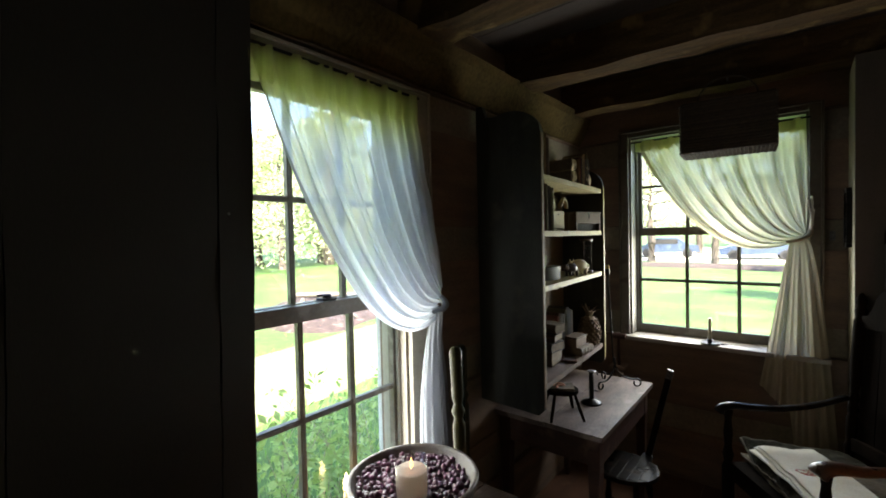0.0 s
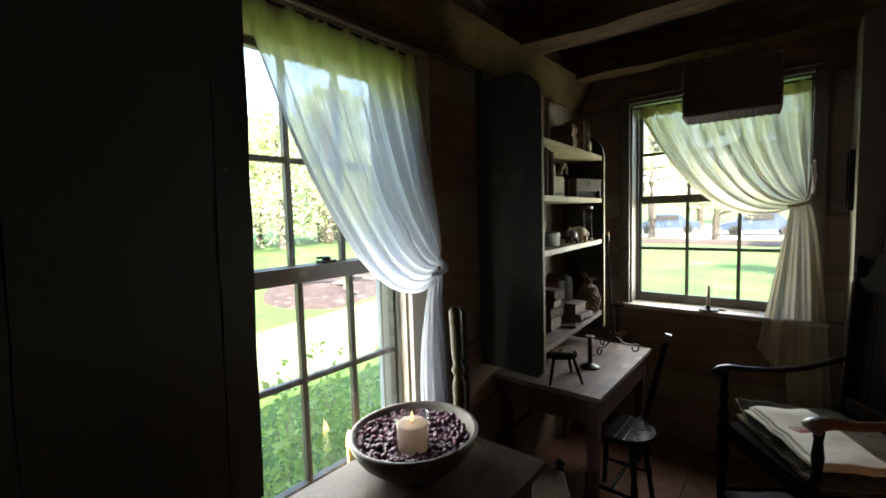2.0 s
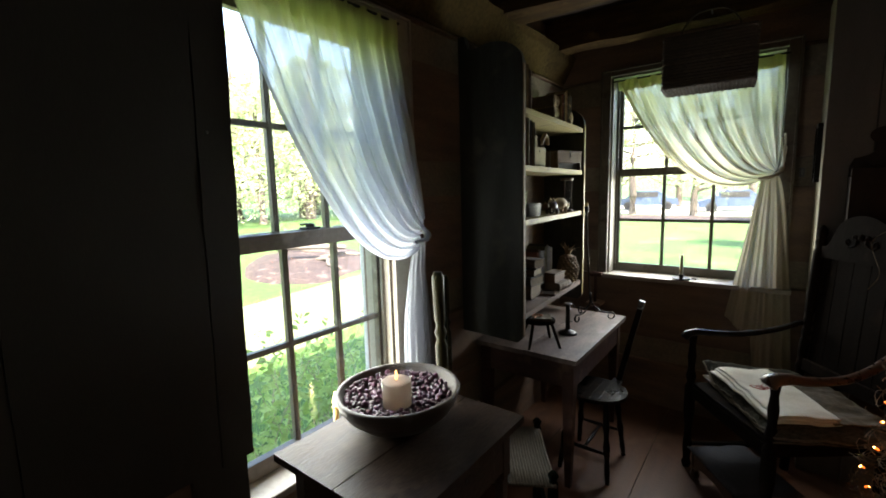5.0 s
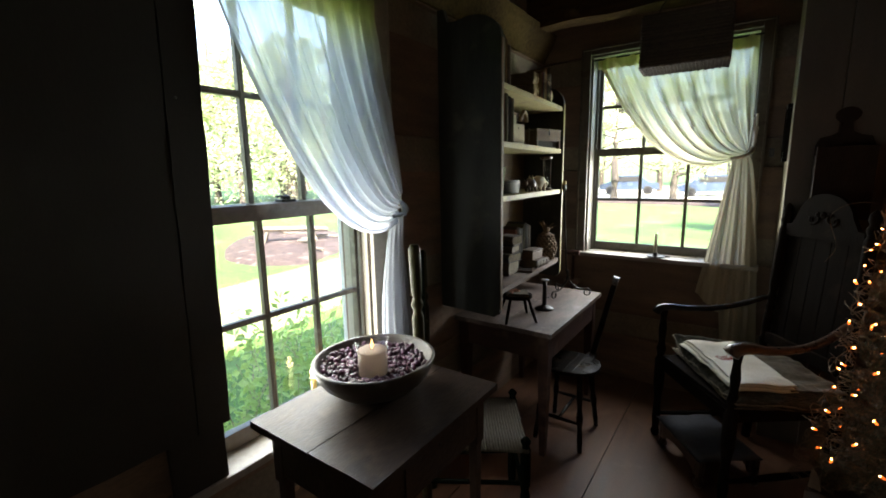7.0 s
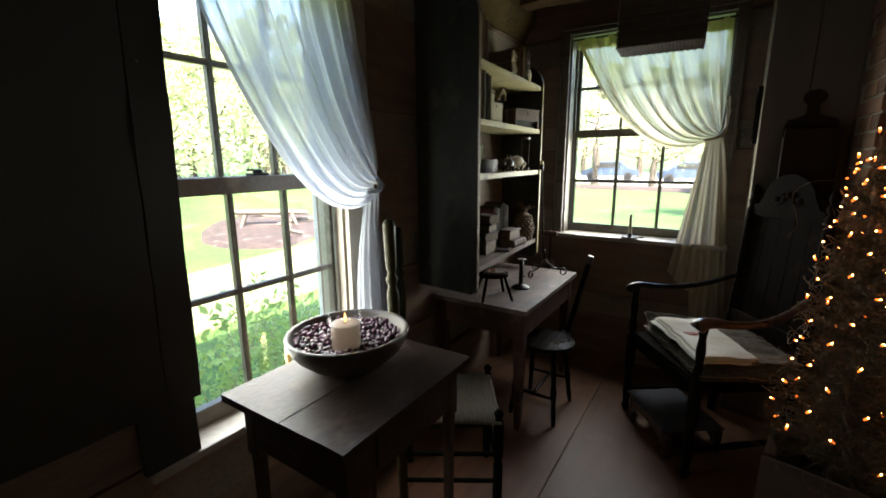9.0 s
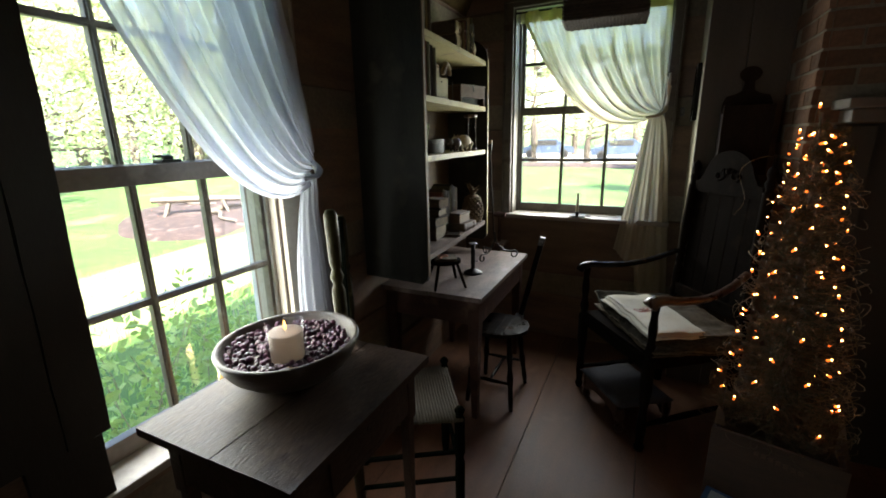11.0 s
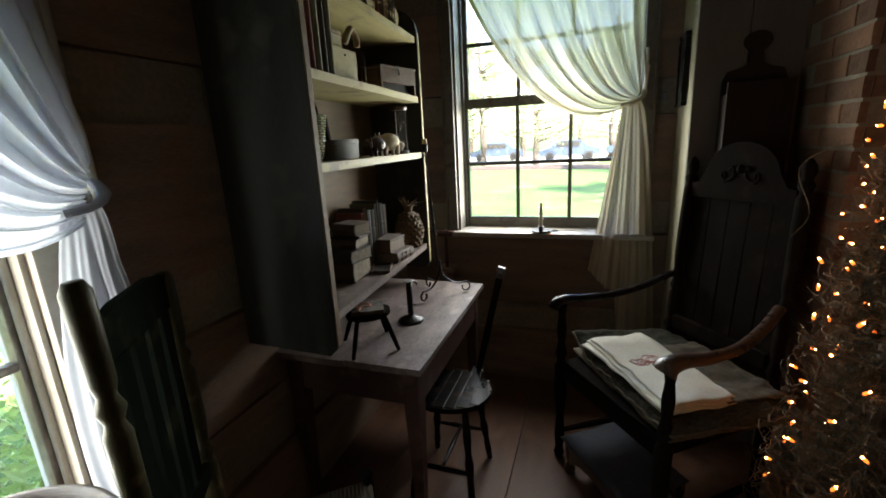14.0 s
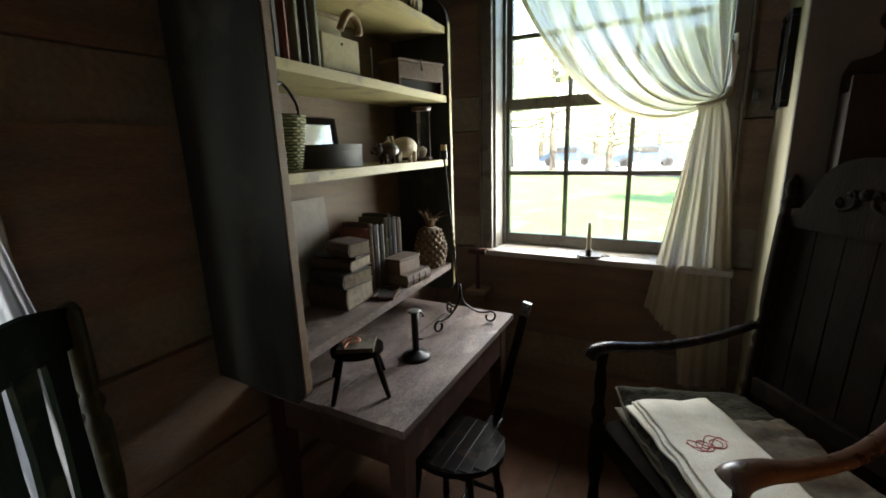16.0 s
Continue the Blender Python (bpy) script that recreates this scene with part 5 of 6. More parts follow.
for r_ in range(10):
    zz = 0.008 + r_ * 0.0115
    rr = 0.03 + 0.017 * math.sin(min(1, (zz + 0.01) / 0.075) * 1.57) - max(0, zz - 0.06) * 0.3
    for k in range(13):
        a = (k + 0.5 * (r_ % 2)) / 13 * 2 * math.pi
        m = Matrix.Translation((rr * math.cos(a), rr * math.sin(a), zz)) @ Vector((math.cos(a), math.sin(a), 0.15)).to_track_quat("Z", "Y").to_matrix().to_4x4()
        if eye_me is None:
            eye_me = part("scale", eye, PINE, pa, m=m).data
        else:
            linked("scale", eye_me, pa, m)
rp = random.Random(2)
for k in range(16):
    a = k * 2.4
    rch = 0.02 + 0.02 * (k % 3)
    tip = Vector((math.cos(a) * rch, math.sin(a) * rch, 0.15 + 0.035 * ((k * 7) % 5) / 4))
    part("crown_leaf", tube(curve_pts([(math.cos(a) * 0.008, math.sin(a) * 0.008, 0.12), Vector((math.cos(a) * rch * 0.4, math.sin(a) * rch * 0.4, 0.15)), tip], 6), [0.006, 0.007, 0.0065, 0.005, 0.004, 0.0025, 0.0008], 6, 0.35), PINE, pa)
gl = thing("glass_ball", pose(0.225, SY0 + 0.06, SH[3]), "small clear glass ball jar at the shelf's end", "glass jar")
part("shell", lathe([(0.012, 0), (0.024, 0.008), (0.03, 0.026), (0.024, 0.044), (0.012, 0.052), (0.012, 0.06)], 24), JAR, gl, smooth=True)
part("stopper", lathe([(0.009, 0.056), (0.01, 0.066), (0.005, 0.07)], 12), TINW, gl)


def settle(x, y):
    """The shelf stands deeper at its near end."""
    y2 = 2.185 + (y - SY0) * 1.042
    return x * (1.317 - 0.229 * (y2 - 2.185) / 0.985), y2


for ob in list(bpy.data.objects):
    if ob in not_shelf:
        continue
    if ob.parent == hutch:
        for v in ob.data.vertices:
            v.co.x, v.co.y = settle(v.co.x, v.co.y)
    elif ob.parent is None and ob != hutch:
        p = ob.matrix_basis.translation.copy()
        nx, ny = settle(p.x, p.y)
        ob.matrix_basis = Matrix.Translation((nx - p.x, ny - p.y, 0)) @ ob.matrix_basis

# ---------------------------------------------------------------- on the desk
stool = thing("miniature_stool", pose(0.327, 2.418, DZ, 0, 0, 41), "miniature dark wooden four-legged stool standing on the desk", "miniature stool")
part("seat", oval(0.075, 0.118, 0.134, 1.05, 0.88), OLDBLK, stool)
for sx, sy in ((-1, -1), (1, -1), (-1, 1), (1, 1)):
    part("leg", turned((sx * 0.08, sy * 0.084, 0), (sx * 0.048, sy * 0.042, 0.12), [(0.0065, 0), (0.0085, 0.4), (0.0075, 1)], 10), OLDBLK, stool)
pk = thing("needle_book", pose(0.327, 2.418, DZ + 0.1342, 0, 0, 30), "faded patchwork needle book with an orange ribbon", "needle book")
cl = bmesh.new()
for k in range(3):
    z0 = 0.0005 + k * 0.005
    add_box(cl, (-0.058 + 0.003 * k, -0.048, z0), (0.055, 0.05 - 0.003 * k, z0 + 0.0042), 0.0012)
part("leaves", cl, CUSH2, pk)
part("ribbon", tube(curve_pts([(-0.03, -0.045, 0.018), (-0.02, -0.01, 0.019), (0.01, -0.015, 0.022), (0.0, 0.015, 0.021), (-0.03, 0.012, 0.019), (-0.04, -0.015, 0.018)], 30), 0.004, 6, 0.6), mat("orange_ribbon", (0.55, 0.22, 0.12), (0.4, 0.14, 0.08), 30, rough=0.8, bump=0.2), pk, "orange ribbon bow", smooth=True)

cs = thing("hogscraper_candlestick", pose(0.385, 2.655, DZ), "black iron push-up candlestick standing on the desk", "candlestick")
part("base", lathe([(0.052, 0), (0.053, 0.004), (0.045, 0.012), (0.02, 0.02), (0.013, 0.026)], 28), IRON, cs, smooth=True)
part("shaft", lathe([(0.0125, 0.024), (0.0125, 0.165)], 18), IRON, cs, smooth=True)
part("rim", lathe([(0.013, 0.165), (0.023, 0.168), (0.023, 0.171), (0.012, 0.172)], 22), TINW, cs, "bright worn tin rim", smooth=True)
part("slide_knob", tube([(0.012, 0.002, 0.07), (0.027, 0.004, 0.07)], 0.004, 8), TINW, cs)
part("hook", tube(curve_pts([(0.022, 0, 0.169), (0.033, 0.002, 0.163), (0.031, 0.002, 0.153)], 8), 0.003, 6), IRON, cs)

# scrolled iron candle stand
st = thing("iron_candle_stand", pose(0.405, 2.975, DZ), "black wrought iron candle stand with scrolled feet on the desk", "candle stand")


def scroll(dx, dy):
    d = Vector((dx, dy, 0))
    pts = [Vector((0, 0, 0.17)), Vector((0, 0, 0.10)) + d * 0.01, Vector((0, 0, 0.055)) + d * 0.06, Vector((0, 0, 0.047)) + d * 0.105]
    c = Vector((0, 0, 0.0265)) + d * 0.12
    for k in range(13):
        a = math.pi / 2 - k * 0.44
        r = 0.0235 - 0.0007 * k
        pts.append(c + d * math.cos(a) * r + Vector((0, 0, math.sin(a) * r)))
    return curve_pts(pts, 60)


for a in (30, 140, 250):
    part("scroll_foot", tube(scroll(math.cos(radians(a)), math.sin(radians(a))), 0.0058, 8, 0.7), IRON, st, smooth=True)
part("stem", lathe([(0.0045, 0.15), (0.0045, 0.68)], 8, pose(0, 0, 0, 9, 0, 0)), IRON, st)
tw = []
for k in range(40):
    zz = 0.30 + k * 0.004
    tw.append((0.006 * math.cos(k * 0.9), -zz * math.tan(radians(9)) + 0.006 * math.sin(k * 0.9), zz))
part("twist", tube(tw, 0.0028, 6), IRON, st)
part("socket", lathe([(0.012, 0), (0.0125, 0.032)], 14, pose(0.0, -0.108, 0.665)), IRON, st)
part("candle_stub", lathe([(0.0105, 0.02), (0.0105, 0.052)], 14, pose(0.0, -0.108, 0.665)), WAXY, st, "stub of a yellow candle")

# wooden peg by the sill
pg = thing("wooden_mallet", pose(0.29, 3.42, 0.69), "small reddish wooden mallet standing on its handle", "mallet")
part("handle", lathe([(0.011, 0), (0.009, 0.18)], 12), DESKR, pg)
part("head", lathe([(0.017, -0.045), (0.019, 0), (0.017, 0.045)], 14, pose(0, 0, 0.197, 90, 0, 90)), DESKR, pg)
ped = thing("wall_bracket", pose(0.29, 3.42, 0.64), "small dark wooden bracket on the wall", "bracket")
part("plate", box((-0.05, -0.05, 0.03), (0.05, 0.068, 0.05), 0.003), LOG, ped)
part("brace", slab([(-0.06, 0.03), (0.068, 0.03), (0.068, -0.08)], -0.01, 0.01, "x"), LOG, ped)

# candle on the second sill
c2 = thing("chamber_candlestick", pose(0.815, 3.47, W2["lo"]), "cream taper in a black dish candlestick on the window sill", "candlestick")
part("dish", lathe([(0.035, 0), (0.05, 0.004), (0.055, 0.011), (0.052, 0.012), (0.034, 0.005), (0.012, 0.006)], 28), IRON, c2, smooth=True)
part("cup", lathe([(0.013, 0.005), (0.013, 0.03), (0.016, 0.032)], 16), IRON, c2)
part("taper", lathe([(0.0105, 0.02), (0.0098, 0.155), (0.004, 0.159)], 16), mat("old_tallow", (0.5, 0.46, 0.32), (0.4, 0.36, 0.24), 20, rough=0.6, bump=0.1), c2, "cream wax taper", smooth=True)
part("wick", tube([(0, 0, 0.158), (0.001, 0, 0.166)], 0.001, 5), IRON, c2)
part("ring_handle", tube([(0.055 + 0.018 * (1 - math.cos(a)), -0.018 * math.sin(a), 0.009) for a in [q / 16 * 2 * math.pi for q in range(17)]], 0.003, 6), IRON, c2)

# ---------------------------------------------------------------- plank-seat chair at the desk
wc = thing("plank_seat_chair", pose(0.545, 2.625, 0), "small glossy black plank-seat chair pushed under the desk", "chair")
SZ = 0.43
rim = oval(0.17, SZ - 0.026, SZ - 0.006, 1.0, 0.86, 36)
part("seat", rim, CHAIRW, wc)
# Raised strips shape the striped reflections of a smooth glossy seat.
for k in range(7):
    xx = -0.126 + 0.042 * k
    ln = 0.146 * math.sqrt(max(0.05, 1 - (xx / 0.165) ** 2)) * 0.95
    part("seat_slat", box((xx - 0.0203, -ln, SZ - 0.0055), (xx + 0.0203, ln, SZ - 0.003), 0.0015), CHAIRW, wc)
for sx, sy in ((1, -1), (1, 1), (-1, -1), (-1, 1)):
    part("leg", turned((sx * 0.125, sy * 0.15, 0), (sx * 0.09, sy * 0.09, SZ - 0.027), [(0.012, 0), (0.015, 0.15), (0.013, 0.3), (0.019, 0.45), (0.012, 0.55), (0.017, 0.7), (0.012, 1)], 12), CHAIRW, wc, smooth=True)
for sy in (-1, 1):
    part("side_stretcher", turned((-0.115, sy * 0.135, 0.15), (0.115, sy * 0.135, 0.15), [(0.007, 0), (0.011, 0.5), (0.007, 1)], 8), CHAIRW, wc)
part("cross_stretcher", turned((0.0, -0.13, 0.15), (0.0, 0.13, 0.15), [(0.007, 0), (0.011, 0.5), (0.007, 1)], 8), CHAIRW, wc)
# the single tall side post of its back
bk = part("back_post", rough_box((-0.014, -0.008, 0), (0.014, 0.008, 0.50), (2, 1, 12), 0.001, 9, 3), CHAIRW, wc, m=pose(0.075, 0.185, SZ - 0.03, 0, 13, 0))
part("worn_tip", box((-0.0155, -0.0095, 0.452), (0.0155, 0.0095, 0.5), 0.004), TINW, bk, "pale worn tip with two pegs")
part("peg", lathe([(0.004, 0), (0.003, 0.002)], 8, pose(0, -0.0095, 0.468, 90)), IRON, bk)
part("peg", lathe([(0.004, 0), (0.003, 0.002)], 8, pose(0, -0.0095, 0.488, 90)), IRON, bk)
part("seat_block", box((0.05, 0.10, SZ - 0.03), (0.10, 0.195, SZ - 0.008), 0.004), CHAIRW, wc)

# ---------------------------------------------------------------- great armchair
ac = thing("armchair", pose(1.33, 2.80, 0, 0, 0, -53.13), "large dark carved armchair with turned posts and scrolled arms", "armchair")
for sx in (-1, 1):
    x1 = sx * 0.212
    part("back_post", turned((sx * 0.235, 0.24, 0), (x1, 0.315, 1.285),
         [(0.02, 0), (0.024, 0.3), (0.024, 0.40), (0.017, 0.42), (0.025, 0.44), (0.017, 0.46), (0.021, 0.5), (0.021, 0.55), (0.015, 0.56), (0.022, 0.58), (0.015, 0.60), (0.022, 0.62), (0.015, 0.64), (0.02, 0.67), (0.023, 0.74), (0.023, 0.90), (0.015, 0.915), (0.024, 0.935), (0.014, 0.95), (0.022, 0.968), (0.018, 0.985), (0.004, 1)], 16), OLDBLK, ac, smooth=True)
    part("front_leg", turned((sx * 0.275, -0.25, 0), (sx * 0.278, -0.245, 0.722),
         [(0.016, 0), (0.024, 0.03), (0.016, 0.06), (0.022, 0.15), (0.016, 0.3), (0.026, 0.42), (0.026, 0.62), (0.016, 0.65), (0.024, 0.7), (0.015, 0.76), (0.02, 0.85), (0.014, 0.93), (0.02, 1)], 14), OLDBLK, ac, smooth=True)
    arm = curve_pts([(sx * 0.222, 0.26, 0.80), (sx * 0.25, 0.15, 0.755), (sx * 0.275, 0.02, 0.728), (sx * 0.285, -0.12, 0.728), (sx * 0.288, -0.21, 0.738), (sx * 0.288, -0.265, 0.730), (sx * 0.287, -0.285, 0.705)], 36)
    big = 0.016 if sx > 0 else 0.004
    if sx > 0:
        for k in range(18, 37):
            arm[k].z += 0.014 * (k - 18) / 18
    rad = [0.018 + 0.006 * (k / 36) + big * max(0, (k - 14) / 22) - (0.012 if k == 36 else 0) for k in range(37)]
    part("arm", tube(arm, rad, 14, 0.72), WALNUT if sx > 0 else CHAIRW, ac, "worn walnut scrolled arm" if sx > 0 else "", smooth=True)
    part("side_rail", box((sx * 0.25 - 0.014, -0.22, 0.40), (sx * 0.25 + 0.014, 0.24, 0.46), 0.004), OLDBLK, ac)
    part("side_stretcher", turned((sx * 0.272, -0.24, 0.13), (sx * 0.236, 0.245, 0.13), [(0.01, 0), (0.016, 0.5), (0.01, 1)], 10), OLDBLK, ac, smooth=True)
part("front_rail", box((-0.25, -0.255, 0.40), (0.25, -0.225, 0.46), 0.004), OLDBLK, ac)
part("seat_board", box((-0.26, -0.25, 0.461), (0.26, 0.25, 0.478), 0.004), OLDBLK, ac)
part("back_rail", box((-0.2, 0.255, 0.56), (0.2, 0.275, 0.62), 0.004), OLDBLK, ac)
hump = [(-0.195, 1.13), (0.195, 1.13), (0.195, 1.185), (0.165, 1.19)]
hump += [(0.14 * math.cos(a), 1.20 + 0.14 * math.sin(a) ** 0.8) for a in [q / 16 * math.pi for q in range(1, 16)]]
hump += [(-0.165, 1.19), (-0.195, 1.185)]
cr_ = part("crest_rail", slab(hump, 0.297, 0.318, "y", 0.004), OLDBLK, ac)
for sx in (-1, 1):
    sp = [(sx * (0.02 + 0.055 * (k / 20)) + sx * 0.018 * math.cos(k * 0.5), 0.297, 1.235 + 0.02 * math.sin(k * 0.5) - 0.03 * k / 20) for k in range(21)]
    part("carved_leaf", tube(sp, [0.007 - 0.0002 * k for k in range(21)], 7), OLDBLK, cr_, smooth=True)
part("carved_boss", lathe([(0.016, 0), (0.012, 0.008), (0.003, 0.012)], 12, pose(0, 0.297, 1.245, 90)), OLDBLK, cr_)
for k in range(5):
    xx = -0.16 + 0.08 * k
    sl = slab([(xx - 0.038, 0.61), (xx + 0.038, 0.61), (xx + 0.037, 0.8), (xx + 0.0385, 0.95), (xx + 0.0385, 1.135), (xx - 0.0385, 1.135), (xx - 0.0385, 0.95), (xx - 0.037, 0.8)], 0.0, 0.014, "y", 0.003)
    part("back_slat", sl, OLDBLK, ac, m=Matrix.Translation((0, 0.247, 0)) @ Matrix.Shear("XZ", 4, (0, 0)) @ pose(0, -0.0, 0, -3.4 * -1 * -1, 0, 0))


def puff(nx, ny, sx, sy, th, fn, seam=0.0):
    """A soft closed slab with a rounded edge; fn gives the sag of the top."""
    bm = bmesh.new()
    grid = {}
    for side in (0, 1):
        for i in range(nx + 1):
            for j in range(ny + 1):
                u, v = i / nx * 2 - 1, j / ny * 2 - 1
                edge = max(abs(u), abs(v))
                k = (1 - edge ** 6) ** 0.5 if edge < 1 else 0
                if edge == 1 and side:
                    grid[1, i, j] = grid[0, i, j]
                    continue
                x_, y_ = u * sx + 0.007 * noise.noise(Vector((v * 3, th * 90, u))), v * sy + 0.006 * noise.noise(Vector((u * 4, th * 70, v)))
                zc = fn(x_, y_)
                grid[side, i, j] = bm.verts.new((x_, y_, zc + (th / 2 * k if side == 0 else -th / 2 * k)))
    for side in (0, 1):
        for i in range(nx):
            for j in range(ny):
                q = [grid[side, i, j], grid[side, i + 1, j], grid[side, i + 1, j + 1], grid[side, i, j + 1]]
                if len(set(q)) == 4:
                    try:
                        bm.faces.new(q)
                    except ValueError:
                        pass
    return bm


cu = thing("seat_cushion", pose(1.363, 2.787, 0.478, 0, 0, -61), "faded striped grey-green seat cushion with piped edges on the armchair", "cushion")
def sag(x_, y_):
    """Height of the cushion's middle layer: quilted ridges, one lifted corner."""
    quilt = 0.0035 * math.sin(x_ * 95 + 3 * math.sin(y_ * 9)) * (0.3 + abs(y_) * 3)
    corner = 0.55 * max(0, -x_ - 0.2) * max(0.0, 0.5 - y_ * 2.2)
    return 0.030 + quilt + corner + 0.012 * noise.noise(Vector((x_ * 9, y_ * 9, 0))) + 0.006 * noise.noise(Vector((x_ * 26, y_ * 26, 5)))


part("pad", puff(120, 80, 0.315, 0.23, 0.075, sag), CUSH, cu, smooth=True)
part("under_pad", puff(60, 40, 0.305, 0.222, 0.02, lambda a, b: 0.0 + 0.5 * max(0, -a - 0.25) * max(0, -b) + 0.006 * noise.noise(Vector((a * 14, b * 14, 9)))), CUSH2, cu, "worn tan under layer", m=Matrix.Translation((0.004, -0.012, 0.012)), smooth=True)
part("back_cloth", puff(50, 40, 0.2, 0.11, 0.016, lambda a, b: sag(a + 0.06, b + 0.1) + 0.038), CUSH2, cu, "threadbare brown cloth", m=Matrix.Translation((0.06, 0.11, 0.0)), smooth=True)
pip = [(0.315 * a, 0.23 * b) for a, b in [(-1 + 2 * k / 40, -1) for k in range(41)] + [(1, -1 + 2 * k / 32) for k in range(1, 33)] + [(1 - 2 * k / 40, 1) for k in range(1, 41)] + [(-1, 1 - 2 * k / 32) for k in range(1, 33)]]
part("piping", tube([(a, b, sag(a, b)) for a, b in pip], 0.0048, 6), CUSH2, cu, "worn tan piping")

ln_ = thing("folded_linen", pose(1.293, 2.732, 0.538, 0, 0, -61), "folded white linen cloth with a red stitched monogram on the cushion", "linen")
def drape(x_, y_):
    return 0.008 + 0.008 * math.cos(x_ * 6) + 0.03 * max(0, -x_ - 0.10) + 0.003 * math.sin(y_ * 30 + x_ * 11) + 0.006 * noise.noise(Vector((x_ * 11, y_ * 9, 3))) - 0.03 * max(0, abs(y_) - 0.10)


part("lower_fold", puff(60, 36, 0.248, 0.126, 0.016, drape), LINEN, ln_, m=Matrix.Translation((0.0, -0.012, 0)) @ pose(0, 0, 0, 0, 0, 2), smooth=True)
part("middle_fold", puff(60, 36, 0.243, 0.122, 0.016, lambda a, b: drape(a, b) + 0.010), LINEN, ln_, m=Matrix.Translation((-0.004, -0.006, 0)) @ pose(0, 0, 0, 0, 0, -1.5), smooth=True)
part("upper_fold", puff(60, 36, 0.24, 0.116, 0.016, lambda a, b: drape(a, b) + 0.021 + 0.002 * noise.noise(Vector((a * 30, b * 22, 7)))), LINEN, ln_, m=Matrix.Translation((0.0, 0.003, 0)), smooth=True)


def on_cloth(pts, dx, dy):
    return [(p[0] + dx, p[1] + dy, drape(p[0] + dx, p[1] + dy - 0.003) + 0.0296) for p in pts]


mono = [[(0.04 * math.sin(t * 1.0) , 0.022 * math.sin(t * 2.0 + 0.4)) for t in [q / 40 * 6.28 for q in range(41)]],
        [(0.02 * math.cos(t) * (1 - t / 14) - 0.01, 0.028 * math.sin(t) * (1 - t / 14)) for t in [q / 40 * 9 for q in range(41)]],
        [(-0.045 + 0.09 * q / 30, -0.012 + 0.02 * math.sin(q / 30 * 7)) for q in range(31)],
        [(0.018 + 0.012 * math.cos(t), 0.016 * math.sin(t)) for t in [q / 24 * 6.28 for q in range(25)]]]
for pts in mono:
    part("monogram_stroke", tube(on_cloth([(y_ * 1.1, x_ * 1.2) for x_, y_ in pts], -0.01, -0.02), 0.0014, 5), THREAD, ln_, "red stitched flourish")

fs = thing("footstool", pose(1.33, 2.80, 0, 0, 0, -53.13), "low dark footstool with a shaped apron under the armchair", "footstool")
part("top", puff(16, 16, 0.19, 0.15, 0.04, lambda a, b: 0.15), VELVET, fs, m=Matrix.Translation((-0.02, -0.14, 0)), smooth=True)
for yy in (-0.275, -0.015):
    arch = [(-0.19, 0.06), (-0.19, 0.13), (0.15, 0.13), (0.15, 0.06)] + [(-0.02 + 0.13 * math.cos(a), 0.05 + 0.045 * math.sin(a)) for a in [q / 12 * math.pi for q in range(13)]]
    part("apron", slab(arch, yy, yy + 0.014, "y"), WALNUT, fs)
for sx in (-0.175, 0.135):
    for yy in (-0.26, 0.0):
        part("foot", lathe([(0.016, 0), (0.024, 0.02), (0.014, 0.05), (0.02, 0.075), (0.02, 0.13)], 12, Matrix.Translation((sx, yy, 0))), WALNUT, fs, smooth=True)

# ---------------------------------------------------------------- lit twig tree in its crate
tx, ty = 1.757, 2.40
crate = thing("wooden_crate", pose(1.765, 2.365, 0, 0, 0, -14), "old dark wooden crate holding the small tree", "crate")
for lo, hi in (((-0.2, -0.16, 0.012), (0.2, -0.145, 0.32)), ((-0.2, 0.145, 0.012), (0.2, 0.16, 0.32)), ((-0.2, -0.144, 0.012), (-0.186, 0.144, 0.32)), ((0.186, -0.144, 0.012), (0.2, 0.144, 0.32)), ((-0.2, -0.16, 0), (0.2, 0.16, 0.0115))):
    part("side_board", box(lo, hi, 0.003), CRATE, crate)
for k in range(7):
    part("faded_mark", box((-0.06 + 0.022 * k, -0.1615, 0.262 - 0.003 * k), (-0.046 + 0.022 * k, -0.1605, 0.28 - 0.003 * k), 0), BROWNBOX, crate, "faded lettering")
part("flap", slab([(-0.195, 0.32), (-0.192, 0.40), (-0.17, 0.37), (-0.16, 0.32)], -0.13, -0.12, "y"), BROWNBOX, crate, "splintered reddish corner slat")
xt = thing("lit_twig_tree", pose(tx, ty, 0.012), "slim twig tree with curling vines and warm fairy lights", "christmas tree")
rx_ = random.Random(33)
tr_bm = bmesh.new()
add_tube(tr_bm, [(0, 0, 0), (0.01, 0, 0.5), (-0.01, 0.01, 1.0), (-0.035, 0, 1.47)], [0.02, 0.016, 0.01, 0.004], 8)
part("trunk", tr_bm, BARK, xt)


def tree_r(z):
    return 0.205 * max(0.0, 1 - (z - 0.3) / 1.24) ** 0.64 + 0.008


twigs, needles_v, needles_f = bmesh.new(), [], []
